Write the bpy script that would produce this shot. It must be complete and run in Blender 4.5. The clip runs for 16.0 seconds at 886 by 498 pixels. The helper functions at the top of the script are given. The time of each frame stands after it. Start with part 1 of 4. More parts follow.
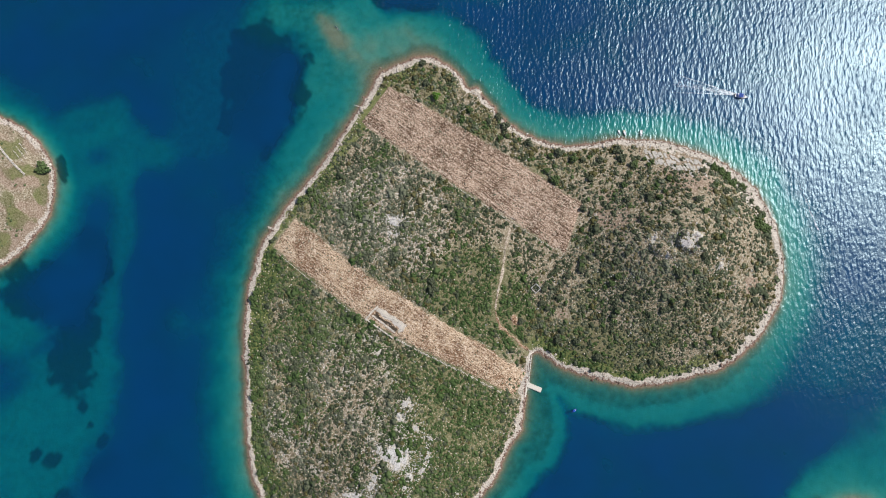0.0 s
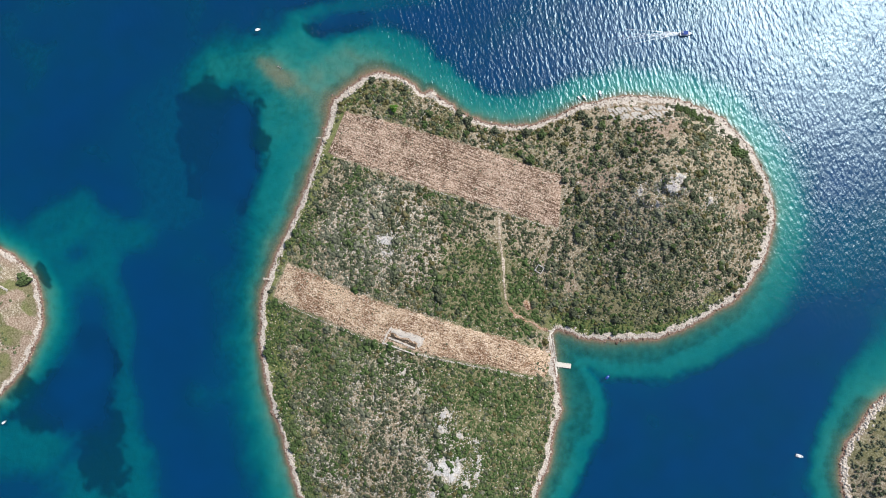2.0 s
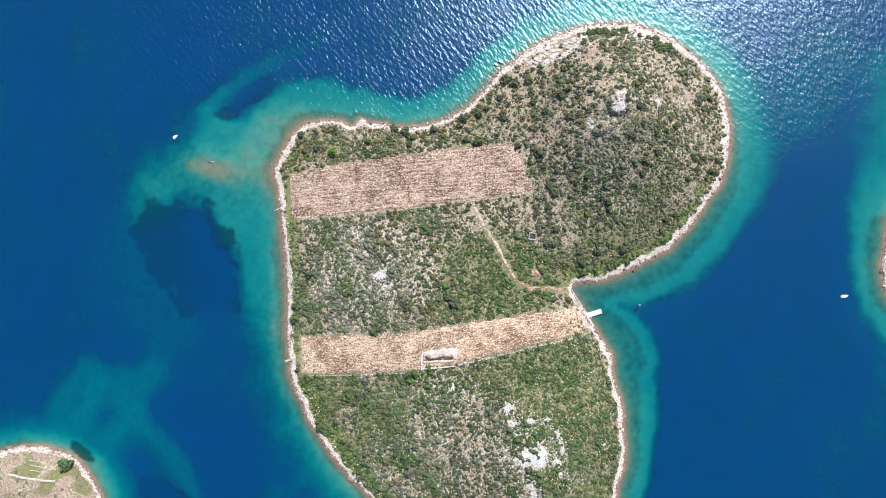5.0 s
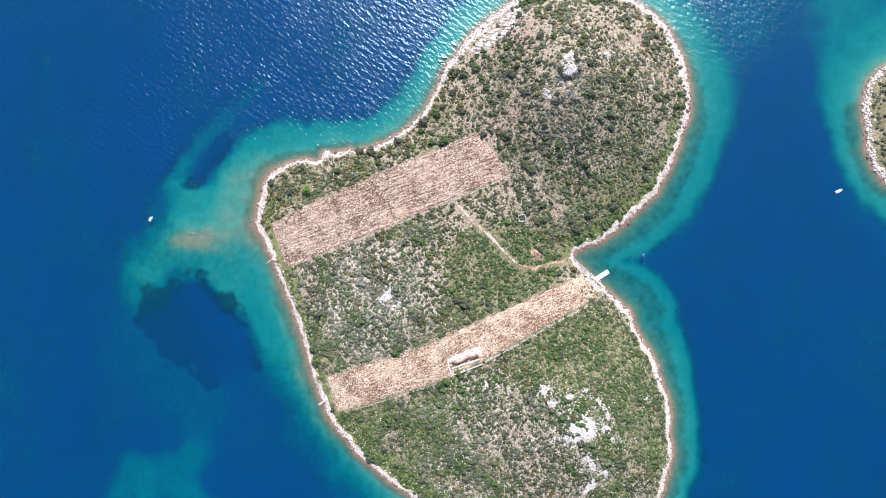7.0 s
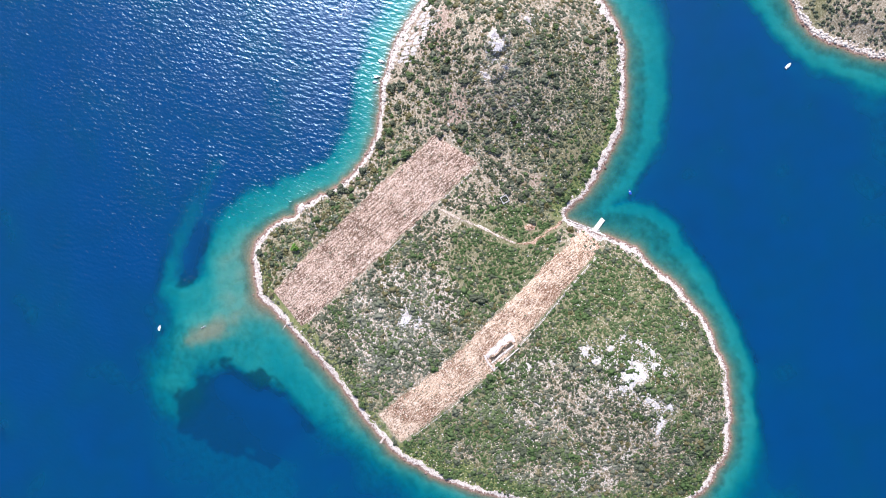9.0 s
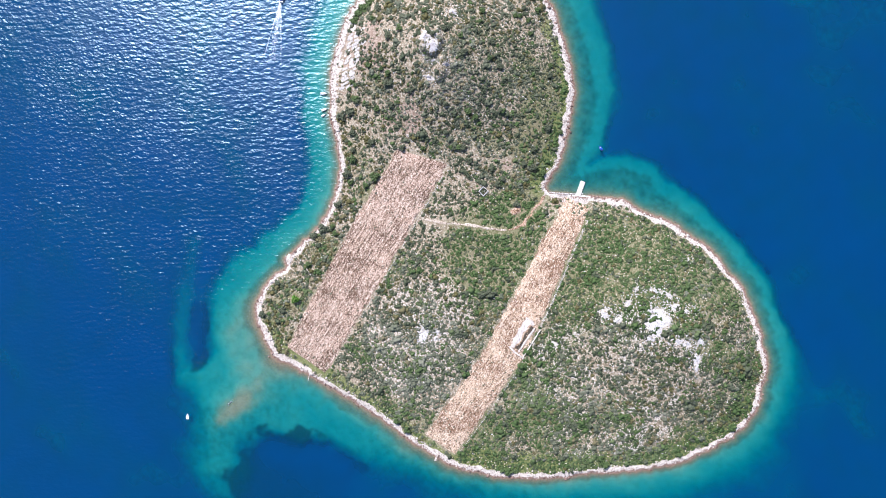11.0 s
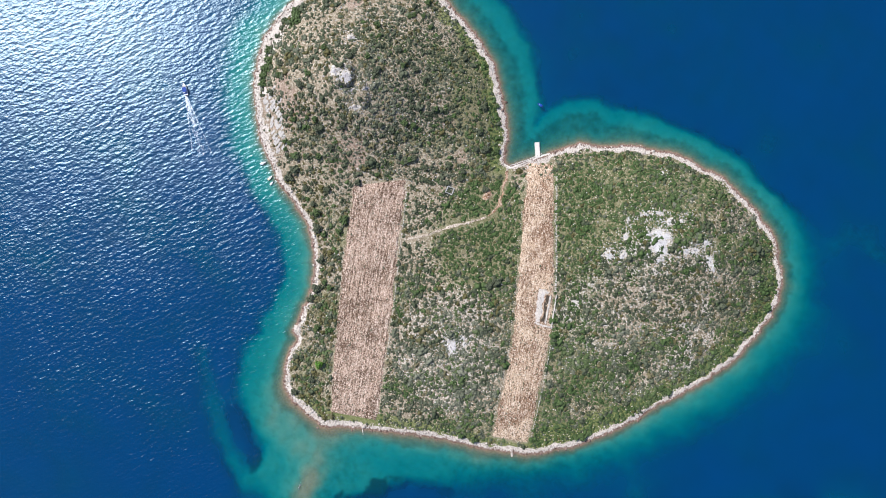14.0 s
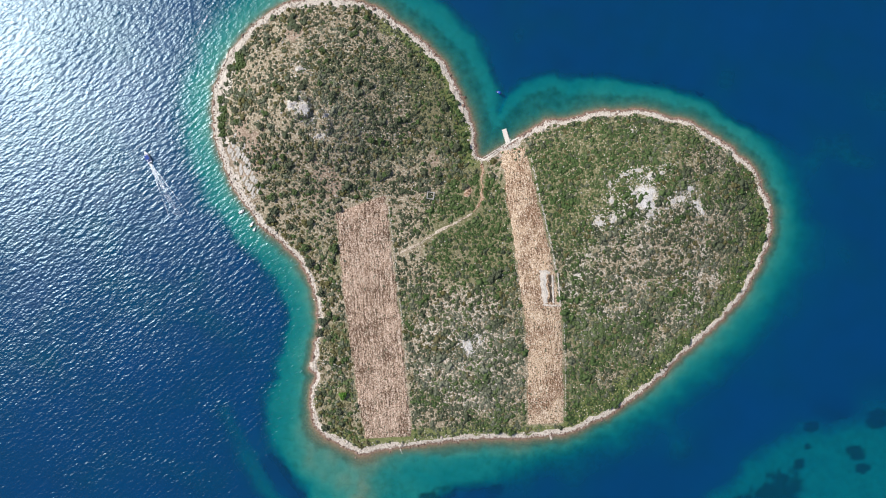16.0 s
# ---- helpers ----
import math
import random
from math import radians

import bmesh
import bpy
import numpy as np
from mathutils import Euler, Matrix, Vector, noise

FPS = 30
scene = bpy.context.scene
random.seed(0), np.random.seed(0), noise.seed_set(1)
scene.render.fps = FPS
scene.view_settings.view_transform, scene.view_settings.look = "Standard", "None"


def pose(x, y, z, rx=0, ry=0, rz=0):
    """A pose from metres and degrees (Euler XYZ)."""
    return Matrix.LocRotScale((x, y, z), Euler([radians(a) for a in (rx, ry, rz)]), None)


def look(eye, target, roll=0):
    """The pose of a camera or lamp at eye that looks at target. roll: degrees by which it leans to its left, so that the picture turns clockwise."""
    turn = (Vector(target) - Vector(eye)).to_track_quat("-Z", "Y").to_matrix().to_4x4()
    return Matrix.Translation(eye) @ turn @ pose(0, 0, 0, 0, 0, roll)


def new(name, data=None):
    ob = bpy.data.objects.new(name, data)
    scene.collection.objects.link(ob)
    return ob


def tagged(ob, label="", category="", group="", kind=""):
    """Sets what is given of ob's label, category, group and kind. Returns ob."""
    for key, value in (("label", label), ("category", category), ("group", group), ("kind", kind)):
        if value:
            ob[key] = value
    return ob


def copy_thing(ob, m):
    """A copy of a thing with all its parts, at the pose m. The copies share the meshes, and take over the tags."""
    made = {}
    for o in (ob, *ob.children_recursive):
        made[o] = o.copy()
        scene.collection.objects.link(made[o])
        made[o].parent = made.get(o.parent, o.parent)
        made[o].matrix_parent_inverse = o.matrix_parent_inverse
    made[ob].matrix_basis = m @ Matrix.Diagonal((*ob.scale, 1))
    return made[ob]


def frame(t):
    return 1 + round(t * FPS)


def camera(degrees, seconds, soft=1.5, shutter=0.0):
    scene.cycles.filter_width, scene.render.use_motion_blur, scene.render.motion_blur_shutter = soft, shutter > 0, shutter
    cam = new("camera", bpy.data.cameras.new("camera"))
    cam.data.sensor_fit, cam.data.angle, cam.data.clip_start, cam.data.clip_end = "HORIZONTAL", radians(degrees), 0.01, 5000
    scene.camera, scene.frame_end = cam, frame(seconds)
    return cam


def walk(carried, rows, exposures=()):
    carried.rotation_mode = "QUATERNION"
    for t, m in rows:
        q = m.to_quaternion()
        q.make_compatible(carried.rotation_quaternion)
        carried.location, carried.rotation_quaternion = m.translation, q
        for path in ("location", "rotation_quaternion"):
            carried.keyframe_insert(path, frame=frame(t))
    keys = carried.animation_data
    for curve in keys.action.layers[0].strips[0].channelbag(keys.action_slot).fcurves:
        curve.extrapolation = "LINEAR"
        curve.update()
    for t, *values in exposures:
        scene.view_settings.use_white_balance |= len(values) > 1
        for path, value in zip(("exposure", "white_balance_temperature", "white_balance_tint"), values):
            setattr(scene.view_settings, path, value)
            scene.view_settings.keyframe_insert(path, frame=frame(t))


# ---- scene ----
cam = camera(66.0, 16.0, soft=1.0)
# seconds, place in metres, turn in degrees
PATH = [
    (0, 42, 10.6, 637.4, 4.71, 1.81, 129.36),
    (0.5, 43.6, 6.8, 637.3, 4.62, 1.62, 125.89),
    (1, 45.2, 3, 637.1, 4.56, 1.49, 122.34),
    (1.5, 46.9, -0.3, 637.1, 4.57, 1.37, 118.37),
    (2, 48.7, -2.7, 637, 4.64, 1.34, 114.49),
    (2.5, 50.2, -4.5, 636.9, 4.73, 1.4, 110.31),
    (3, 51.3, -5.8, 636.9, 4.81, 1.53, 106.2),
    (3.5, 51.8, -7.1, 636.7, 4.83, 1.67, 102.13),
    (4, 51.6, -8.1, 636.7, 4.78, 1.82, 98.1),
    (6.5, 26.4, 2.7, 638.3, 2.1, 3.29, 77.51),
    (7, 24.5, 3.5, 638.2, 1.78, 3.36, 73.8),
    (7.5, 23, 4.1, 638.4, 1.51, 3.35, 70.07),
    (8, 21.8, 4.6, 638.8, 1.26, 3.32, 66.56),
    (8.3, 26, 2.7, 644.1, 1.33, 3.73, 58.71),
    (8.5, 25.2, 2.7, 644.2, 1.22, 3.67, 57.19),
    (9, 23.1, 2.7, 644.5, 0.95, 3.52, 53.4),
    (11.5, 2.6, 6.8, 642.6, -0.85, 1.82, 32.1),
    (12, 0.6, 8, 642.8, -1.02, 1.49, 27.78),
    (12.5, -1.3, 9, 643.1, -1.14, 1.2, 24.01),
    (13, -3.2, 9.7, 642.9, -1.21, 0.84, 20.08),
    (13.5, -5, 10.3, 642.7, -1.25, 0.53, 16.66),
    (14, -6.7, 10.8, 642.7, -1.25, 0.17, 13.11),
    (14.5, -8.6, 11.2, 642.8, -1.23, -0.18, 9.93),
    (15, -10.5, 11.7, 642.9, -1.18, -0.56, 6.41),
    (15.5, -12.4, 12, 643, -1.13, -0.91, 3.28),
    (16, -14.4, 12.4, 643.2, -0.97, -1.29, -0.1),
]
EXPOSURES = [(0.0, -0.12, 6350, 10), (3.5, 0.35, 6150, 11), (7.0, 0.66, 5900, 17), (9.0, 0.71, 5770, 20), (12.5, 0.52, 5700, 17), (16.0, 0.08, 6250, 11)]
walk(cam, [(t, pose(*p)) for t, *p in PATH], EXPOSURES)

# ---- sky and sun ----
SUN_HEIGHT, SUN_SIDE = radians(50), radians(155)
world = bpy.data.worlds.new("sky")
scene.world = world
world.use_nodes = True
sky = world.node_tree.nodes.new("ShaderNodeTexSky")
sky.sky_type, sky.sun_disc, sky.sun_elevation = "NISHITA", False, SUN_HEIGHT
sky.sun_rotation = radians(90) - SUN_SIDE
world.node_tree.links.new(sky.outputs[0], world.node_tree.nodes["Background"].inputs[0])
world.node_tree.nodes["Background"].inputs[1].default_value = 0.09
sun_data = bpy.data.lights.new("sun", "SUN")
sun_data.energy, sun_data.angle, sun_data.color = 4.6, radians(0.53), (1.0, 0.965, 0.92)
sun = new("sun", sun_data)
sun.matrix_world = look((0, 0, 0), (-math.cos(SUN_SIDE) * math.cos(SUN_HEIGHT), -math.sin(SUN_SIDE) * math.cos(SUN_HEIGHT), -math.sin(SUN_HEIGHT)))


# ---- materials ----
class Paint:
    """A small builder of node materials."""

    def __init__(self, name):
        self.mat = bpy.data.materials.new(name)
        self.mat.use_nodes = True
        self.tree = self.mat.node_tree
        self.tree.nodes.clear()
        self.out = self.tree.nodes.new("ShaderNodeOutputMaterial")

    def node(self, kind, values=(), operation="", data_type="", rotation_type="", attribute_name=""):
        n = self.tree.nodes.new("ShaderNode" + kind)
        if operation:
            n.operation = operation
        if data_type:
            n.data_type = data_type
        if rotation_type:
            n.rotation_type = rotation_type
        if attribute_name:
            n.attribute_name = attribute_name
        items = values.items() if isinstance(values, dict) else enumerate(values)
        for k, v in items:
            self.put(n.inputs[k], v)
        return n

    def put(self, socket, v):
        if v is None:
            return
        if isinstance(v, bpy.types.NodeSocket):
            self.tree.links.new(v, socket)
        elif isinstance(v, tuple) and len(v) == 3 and socket.type == "RGBA":
            socket.default_value = (*v, 1)
        else:
            socket.default_value = v

    def math(self, op, *v):
        return self.node("Math", v, operation=op).outputs[0]

    def clamp(self, v, lo, hi):
        n = self.node("MapRange", {"Value": v, "From Min": lo, "From Max": hi})
        n.interpolation_type = "SMOOTHSTEP"
        return n.outputs[0]

    def mix(self, fac, a, b):
        n = self.node("Mix", data_type="RGBA")
        for k, v in ((0, fac), (6, a), (7, b)):
            self.put(n.inputs[k], v)
        return n.outputs[2]

    def place(self, turn=0.0, scale=(1, 1, 1)):
        """World place, turned about z (degrees), then scaled."""
        n = self.node("NewGeometry").outputs["Position"]
        if turn:
            n = self.node("VectorRotate", {"Vector": n, "Angle": radians(-turn)}, rotation_type="Z_AXIS").outputs[0]
        return self.node("VectorMath", (n, scale), operation="MULTIPLY").outputs[0]

    def noise(self, where, scale, detail=3.0, rough=0.55):
        return self.node("TexNoise", {"Vector": where, "Scale": scale, "Detail": detail, "Roughness": rough}).outputs[0]

    def attr(self, name):
        return self.node("Attribute", attribute_name=name).outputs["Fac"]

    def done(self, colour, rough=0.9, height=None, depth=0.1, metallic=0.0, spec=0.3):
        b = self.node("BsdfPrincipled", {"Base Color": colour, "Roughness": rough, "Metallic": metallic, "Specular IOR Level": spec})
        if height is not None:
            bump = self.node("Bump", {"Height": height, "Strength": 1.0, "Distance": depth})
            self.tree.links.new(bump.outputs[0], b.inputs["Normal"])
        self.tree.links.new(b.outputs[0], self.out.inputs[0])
        return self.mat


def plain(name, colour, rough=0.5, metallic=0.0, grain=0.15, size=1.5):
    p = Paint(name)
    n = p.noise(p.place(), size, 4.0)
    dark = tuple(c * (1 - grain) for c in colour)
    light = tuple(min(c * (1 + grain), 0.95) for c in colour)
    return p.done(p.mix(n, dark, light), rough, n, 0.02, metallic, 0.4)


def ground_material():
    p = Paint("ground")
    xyz = p.place()
    big, mid, fine = p.noise(xyz, 0.03, 4.0), p.noise(xyz, 0.16, 4.0, 0.6), p.noise(xyz, 0.7, 5.0, 0.7)
    shore, green, stony, weed, sandy, clay = (p.attr(k) for k in ("shore", "green", "stony", "weed", "sandy", "clay"))
    # stony soil with dry grass
    soil = p.mix(p.clamp(mid, 0.3, 0.7), (0.195, 0.15, 0.092), (0.335, 0.27, 0.18))
    soil = p.mix(p.clamp(fine, 0.50, 0.62), soil, (0.52, 0.46, 0.35))
    soil = p.mix(p.clamp(fine, 0.46, 0.34), soil, (0.085, 0.075, 0.045))
    soil = p.mix(p.math("MULTIPLY", p.clamp(p.math("ADD", clay, p.math("MULTIPLY", p.math("SUBTRACT", mid, 0.5), 0.8)), 0.2, 0.8), 0.85), soil, p.mix(p.clamp(fine, 0.35, 0.65), (0.22, 0.145, 0.10), (0.42, 0.32, 0.245)))
    grass = p.mix(p.clamp(fine, 0.3, 0.7), (0.07, 0.085, 0.025), (0.17, 0.17, 0.065))
    soil = p.mix(p.math("MULTIPLY", p.clamp(p.math("ADD", green, p.math("MULTIPLY", p.math("SUBTRACT", mid, 0.5), 0.9)), 0.25, 0.75), 0.66), soil, grass)
    lawn = p.clamp(p.math("ADD", p.attr("lawn"), p.math("MULTIPLY", p.math("SUBTRACT", mid, 0.5), 0.7)), 0.3, 0.75)
    soil = p.mix(p.math("MULTIPLY", lawn, 0.85), soil, p.mix(p.clamp(fine, 0.3, 0.7), (0.10, 0.125, 0.035), (0.20, 0.215, 0.075)))
    # limestone blocks
    stone = p.mix(p.clamp(fine, 0.3, 0.7), (0.42, 0.37, 0.30), (0.66, 0.605, 0.52))
    soil = p.mix(p.clamp(p.math("ADD", stony, p.math("MULTIPLY", p.math("SUBTRACT", fine, 0.5), 1.2)), 0.35, 0.65), soil, stone)
    # bleached shore rock, split by dark joints, with a rusty wet rim
    joint = p.noise(p.place(-61, (0.35, 1.3, 1)), 0.9, 3.0, 0.6)
    beach = p.mix(p.clamp(fine, 0.3, 0.7), (0.45, 0.385, 0.315), (0.68, 0.605, 0.515))
    beach = p.mix(p.math("MULTIPLY", p.clamp(joint, 0.46, 0.36), 0.75), beach, (0.16, 0.125, 0.095))
    inner = p.attr("inner")
    teeth = p.noise(p.place(), 0.55, 2.0, 0.6)
    wet = p.clamp(p.math("ADD", inner, p.math("MULTIPLY", p.math("SUBTRACT", teeth, 0.5), 7.0)), 2.9, 1.3)
    beach = p.mix(wet, beach, p.mix(p.clamp(fine, 0.35, 0.65), (0.13, 0.075, 0.052), (0.31, 0.205, 0.155)))
    land = p.mix(p.clamp(p.math("ADD", shore, p.math("MULTIPLY", p.math("SUBTRACT", mid, 0.5), 0.5)), 0.4, 0.6), soil, beach)
    # sea floor: brown weedy rock by the waterline, rubble, pale sand, dark seagrass
    z = p.node("SeparateXYZ", (p.node("NewGeometry").outputs["Position"],)).outputs[2]
    rubble = p.mix(p.clamp(mid, 0.25, 0.75), (0.135, 0.115, 0.07), (0.20, 0.17, 0.11))
    sand = p.mix(p.clamp(mid, 0.25, 0.75), (0.265, 0.275, 0.195), (0.325, 0.33, 0.25))
    bed = p.mix(p.clamp(p.math("ADD", sandy, p.math("MULTIPLY", p.math("SUBTRACT", mid, 0.5), 0.5)), 0.1, 0.9), rubble, sand)
    reef = p.mix(p.clamp(fine, 0.3, 0.7), (0.17, 0.115, 0.07), (0.34, 0.245, 0.16))
    bed = p.mix(p.math("MULTIPLY", p.clamp(p.math("ADD", z, p.math("MULTIPLY", p.math("SUBTRACT", mid, 0.5), 0.3)), -1.5, -0.2), p.math("SUBTRACT", 1.0, p.math("MULTIPLY", sandy, 0.85))), bed, reef)
    bed = p.mix(p.math("MULTIPLY", p.clamp(p.math("ADD", weed, p.math("MULTIPLY", p.math("SUBTRACT", mid, 0.5), 0.6)), 0.0, 1.0), 0.8), bed, (0.022, 0.028, 0.014))
    colour = p.mix(p.clamp(z, 0.0, 0.25), bed, land)
    return p.done(colour, 0.95, p.math("ADD", fine, p.math("MULTIPLY", mid, 2.0)), 0.35, 0.0, 0.15)


def water_material():
    p = Paint("sea_water")
    depth = p.attr("depth")
    through_it = [p.math("EXPONENT", p.math("MULTIPLY", depth, -k)) for k in (1.05, 0.188, 0.138)]
    seen = p.node("CombineColor", through_it).outputs[0]
    lost = p.node("CombineColor", [p.math("SUBTRACT", 1.0, v) for v in through_it]).outputs[0]
    drift = p.noise(p.place(), 0.008, 3.0)
    deep = p.mix(drift, (0.0006, 0.034, 0.117), (0.0008, 0.041, 0.136))
    murk = p.node("VectorMath", (lost, deep), operation="MULTIPLY").outputs[0]
    # wind waves: long crests, cross chop, ripples
    swell = p.noise(p.place(39, (0.13, 0.30, 1)), 1.0, 1.0, 0.45)
    chop = p.noise(p.place(8, (0.27, 0.48, 1)), 1.0, 1.0, 0.45)
    ripple = p.noise(p.place(60), 1.1, 1.0, 0.5)
    gust = p.clamp(p.noise(p.place(), 0.012, 3.0), 0.35, 0.65)
    height = p.math("ADD", p.math("MULTIPLY", swell, 0.56), p.math("ADD", p.math("MULTIPLY", chop, 0.27), p.math("MULTIPLY", ripple, 0.10)))
    height = p.math("MULTIPLY", p.math("MULTIPLY", height, p.attr("wind")), p.math("ADD", 0.80, p.math("MULTIPLY", gust, 0.40)))
    bump = p.node("Bump", {"Height": height, "Strength": 1.0, "Distance": 1.0}).outputs[0]
    clear = p.node("BsdfTransparent", (seen,)).outputs[0]
    body = p.node("BsdfDiffuse", {"Color": murk}).outputs[0]
    both = p.node("AddShader", (clear, body)).outputs[0]
    shine = p.node("BsdfGlossy", {"Color": (0.74, 0.94, 1.0), "Roughness": 0.32, "Normal": bump})
    shine.distribution = "BECKMANN"
    gloss = shine.outputs[0]
    fresnel = p.node("Fresnel", {"IOR": 1.48}).outputs[0]
    mixed = p.node("MixShader", (fresnel, both, gloss)).outputs[0]
    p.tree.links.new(mixed, p.out.inputs[0])
    return p.mat


def shrub_material(name, dark, light, grey):
    p = Paint(name)
    isle = p.node("NewGeometry").outputs["Random Per Island"]
    tint = p.attr("tint")
    n = p.noise(p.place(), 2.2, 4.0, 0.7)
    leaf = p.mix(p.math("ADD", p.math("MULTIPLY", isle, 0.5), p.math("MULTIPLY", n, 0.5)), dark, light)
    return p.done(p.mix(tint, leaf, grey), 0.8, n, 0.25, 0.0, 0.2)


def soil_material(name, turn, dark, light, stone, rows=0.22):
    p = Paint(name)
    along = p.place(turn)
    streak = p.noise(p.place(turn, (1.0, 0.22, 1)), 0.75, 3.0, 0.6)
    clod = p.noise(p.place(turn, (1.0, 0.85, 1)), 0.9, 4.0, 0.7)
    big = p.noise(along, 0.05, 4.0)
    c = p.mix(p.clamp(p.math("ADD", p.math("MULTIPLY", big, 0.8), p.math("MULTIPLY", streak, 0.35)), 0.43, 0.67), dark, light)
    tone = p.math("ADD", p.math("MULTIPLY", clod, 0.76), p.math("MULTIPLY", streak, 0.24))
    row = p.noise(p.place(turn, (1.0, 0.012, 1)), 0.8, 2.0, 0.6)
    tone = p.math("ADD", tone, p.math("MULTIPLY", p.math("SUBTRACT", row, 0.5), rows))
    c = p.mix(p.clamp(tone, 0.51, 0.61), c, stone)
    c = p.mix(p.clamp(tone, 0.485, 0.415), c, tuple(v * 0.38 for v in dark))
    return p.done(c, 0.95, p.math("ADD", p.math("MULTIPLY", streak, 0.6), clod), 0.6, 0.0, 0.15)


def rock_material(name, dark, light):
    p = Paint(name)
    isle = p.node("NewGeometry").outputs["Random Per Island"]
    n = p.noise(p.place(), 1.3, 5.0, 0.65)
    c = p.mix(p.clamp(p.math("ADD", p.math("MULTIPLY", n, 0.7), p.math("MULTIPLY", isle, 0.4)), 0.25, 0.8), dark, light)
    crack = p.noise(p.place(-50, (0.5, 1.2, 1)), 0.7, 4.0, 0.7)
    c = p.mix(p.math("MULTIPLY", p.clamp(crack, 0.45, 0.36), 0.7), c, tuple(v * 0.3 for v in dark))
    return p.done(c, 0.9, n, 0.25, 0.0, 0.2)


GROUND, WATER = ground_material(), water_material()
MAQUIS = shrub_material("maquis_leaves", (0.030, 0.044, 0.022), (0.118, 0.132, 0.070), (0.195, 0.198, 0.135))
FRESH = shrub_material("fresh_leaves", (0.030, 0.056, 0.016), (0.105, 0.158, 0.048), (0.165, 0.185, 0.09))
OLIVE = shrub_material("olive_scrub_leaves", (0.055, 0.055, 0.018), (0.165, 0.145, 0.055), (0.22, 0.19, 0.11))
LIME = shrub_material("lime_leaves", (0.045, 0.12, 0.012), (0.12, 0.25, 0.03), (0.15, 0.2, 0.05))
STRAW = shrub_material("dry_grass", (0.26, 0.215, 0.125), (0.48, 0.41, 0.265), (0.56, 0.50, 0.37))
CREST_ROCK = rock_material("crest_limestone", (0.30, 0.27, 0.25), (0.60, 0.555, 0.525))
LIMESTONE = rock_material("limestone", (0.36, 0.335, 0.305), (0.68, 0.645, 0.605))
SHORE_ROCK = rock_material("shore_limestone", (0.40, 0.335, 0.27), (0.67, 0.59, 0.50))
WET_ROCK = rock_material("wet_shore_rock", (0.12, 0.075, 0.055), (0.32, 0.22, 0.17))
SLAB = rock_material("slab_limestone", (0.29, 0.26, 0.225), (0.60, 0.545, 0.48))
FIELD_STONE = rock_material("field_stone", (0.44, 0.34, 0.25), (0.68, 0.56, 0.44))
HEAP = rock_material("white_rubble", (0.50, 0.44, 0.37), (0.78, 0.71, 0.62))
RUBBLE = rock_material("dry_stone", (0.42, 0.37, 0.31), (0.76, 0.70, 0.62))
FIELD_LARGE = soil_material("stony_tilled_soil", 4, (0.165, 0.10, 0.062), (0.41, 0.28, 0.195), (0.75, 0.60, 0.475))
FIELD_NARROW = soil_material("red_tilled_soil", 6, (0.265, 0.155, 0.09), (0.54, 0.385, 0.25), (0.75, 0.635, 0.49), 0.10)
PALE_TRACK = soil_material("pale_trodden_earth", 30, (0.38, 0.29, 0.20), (0.54, 0.44, 0.33), (0.66, 0.57, 0.46))
TRACK = soil_material("red_earth", 0, (0.30, 0.17, 0.095), (0.46, 0.29, 0.18), (0.50, 0.42, 0.34))
TRENCH = plain("dark_earth", (0.06, 0.045, 0.03), 0.95, 0, 0.3, 1.0)
BARK = plain("bark", (0.12, 0.09, 0.06), 0.9, 0, 0.4, 4.0)
CONCRETE = plain("pale_concrete", (0.66, 0.60, 0.51), 0.85, 0, 0.15, 0.8)
WHITE = plain("white_gelcoat", (0.80, 0.80, 0.78), 0.3, 0, 0.04, 1.0)
BLUE = plain("blue_gelcoat", (0.02, 0.09, 0.42), 0.3, 0, 0.1, 1.0)
NAVY = plain("navy_canvas", (0.01, 0.05, 0.26), 0.7, 0, 0.2, 1.0)
YELLOW = plain("yellow_canvas", (0.65, 0.55, 0.10), 0.6, 0, 0.1, 1.0)


def sailcloth_material():
    """White woven cloth that lets some daylight through."""
    p = Paint("sailcloth")
    n = p.noise(p.place(), 0.6, 3.0)
    c = p.mix(n, (0.80, 0.80, 0.78), (0.90, 0.90, 0.88))
    both = p.node("AddShader", (p.node("BsdfDiffuse", {"Color": c}).outputs[0], p.node("BsdfTranslucent", {"Color": (0.5, 0.5, 0.5)}).outputs[0])).outputs[0]
    p.tree.links.new(both, p.out.inputs[0])
    return p.mat


SAILCLOTH = sailcloth_material()
TINTED = plain("tinted_glass", (0.02, 0.025, 0.03), 0.08, 0, 0.1, 1.0)
ENGINE = plain("engine_cowl", (0.04, 0.04, 0.045), 0.35, 0, 0.1, 1.0)
METAL = plain("alloy", (0.6, 0.6, 0.62), 0.3, 1.0, 0.05, 1.0)
FOAM = plain("foam", (0.85, 0.88, 0.90), 0.6, 0, 0.05, 1.0)


# ---- meshes ----
from mathutils import kdtree

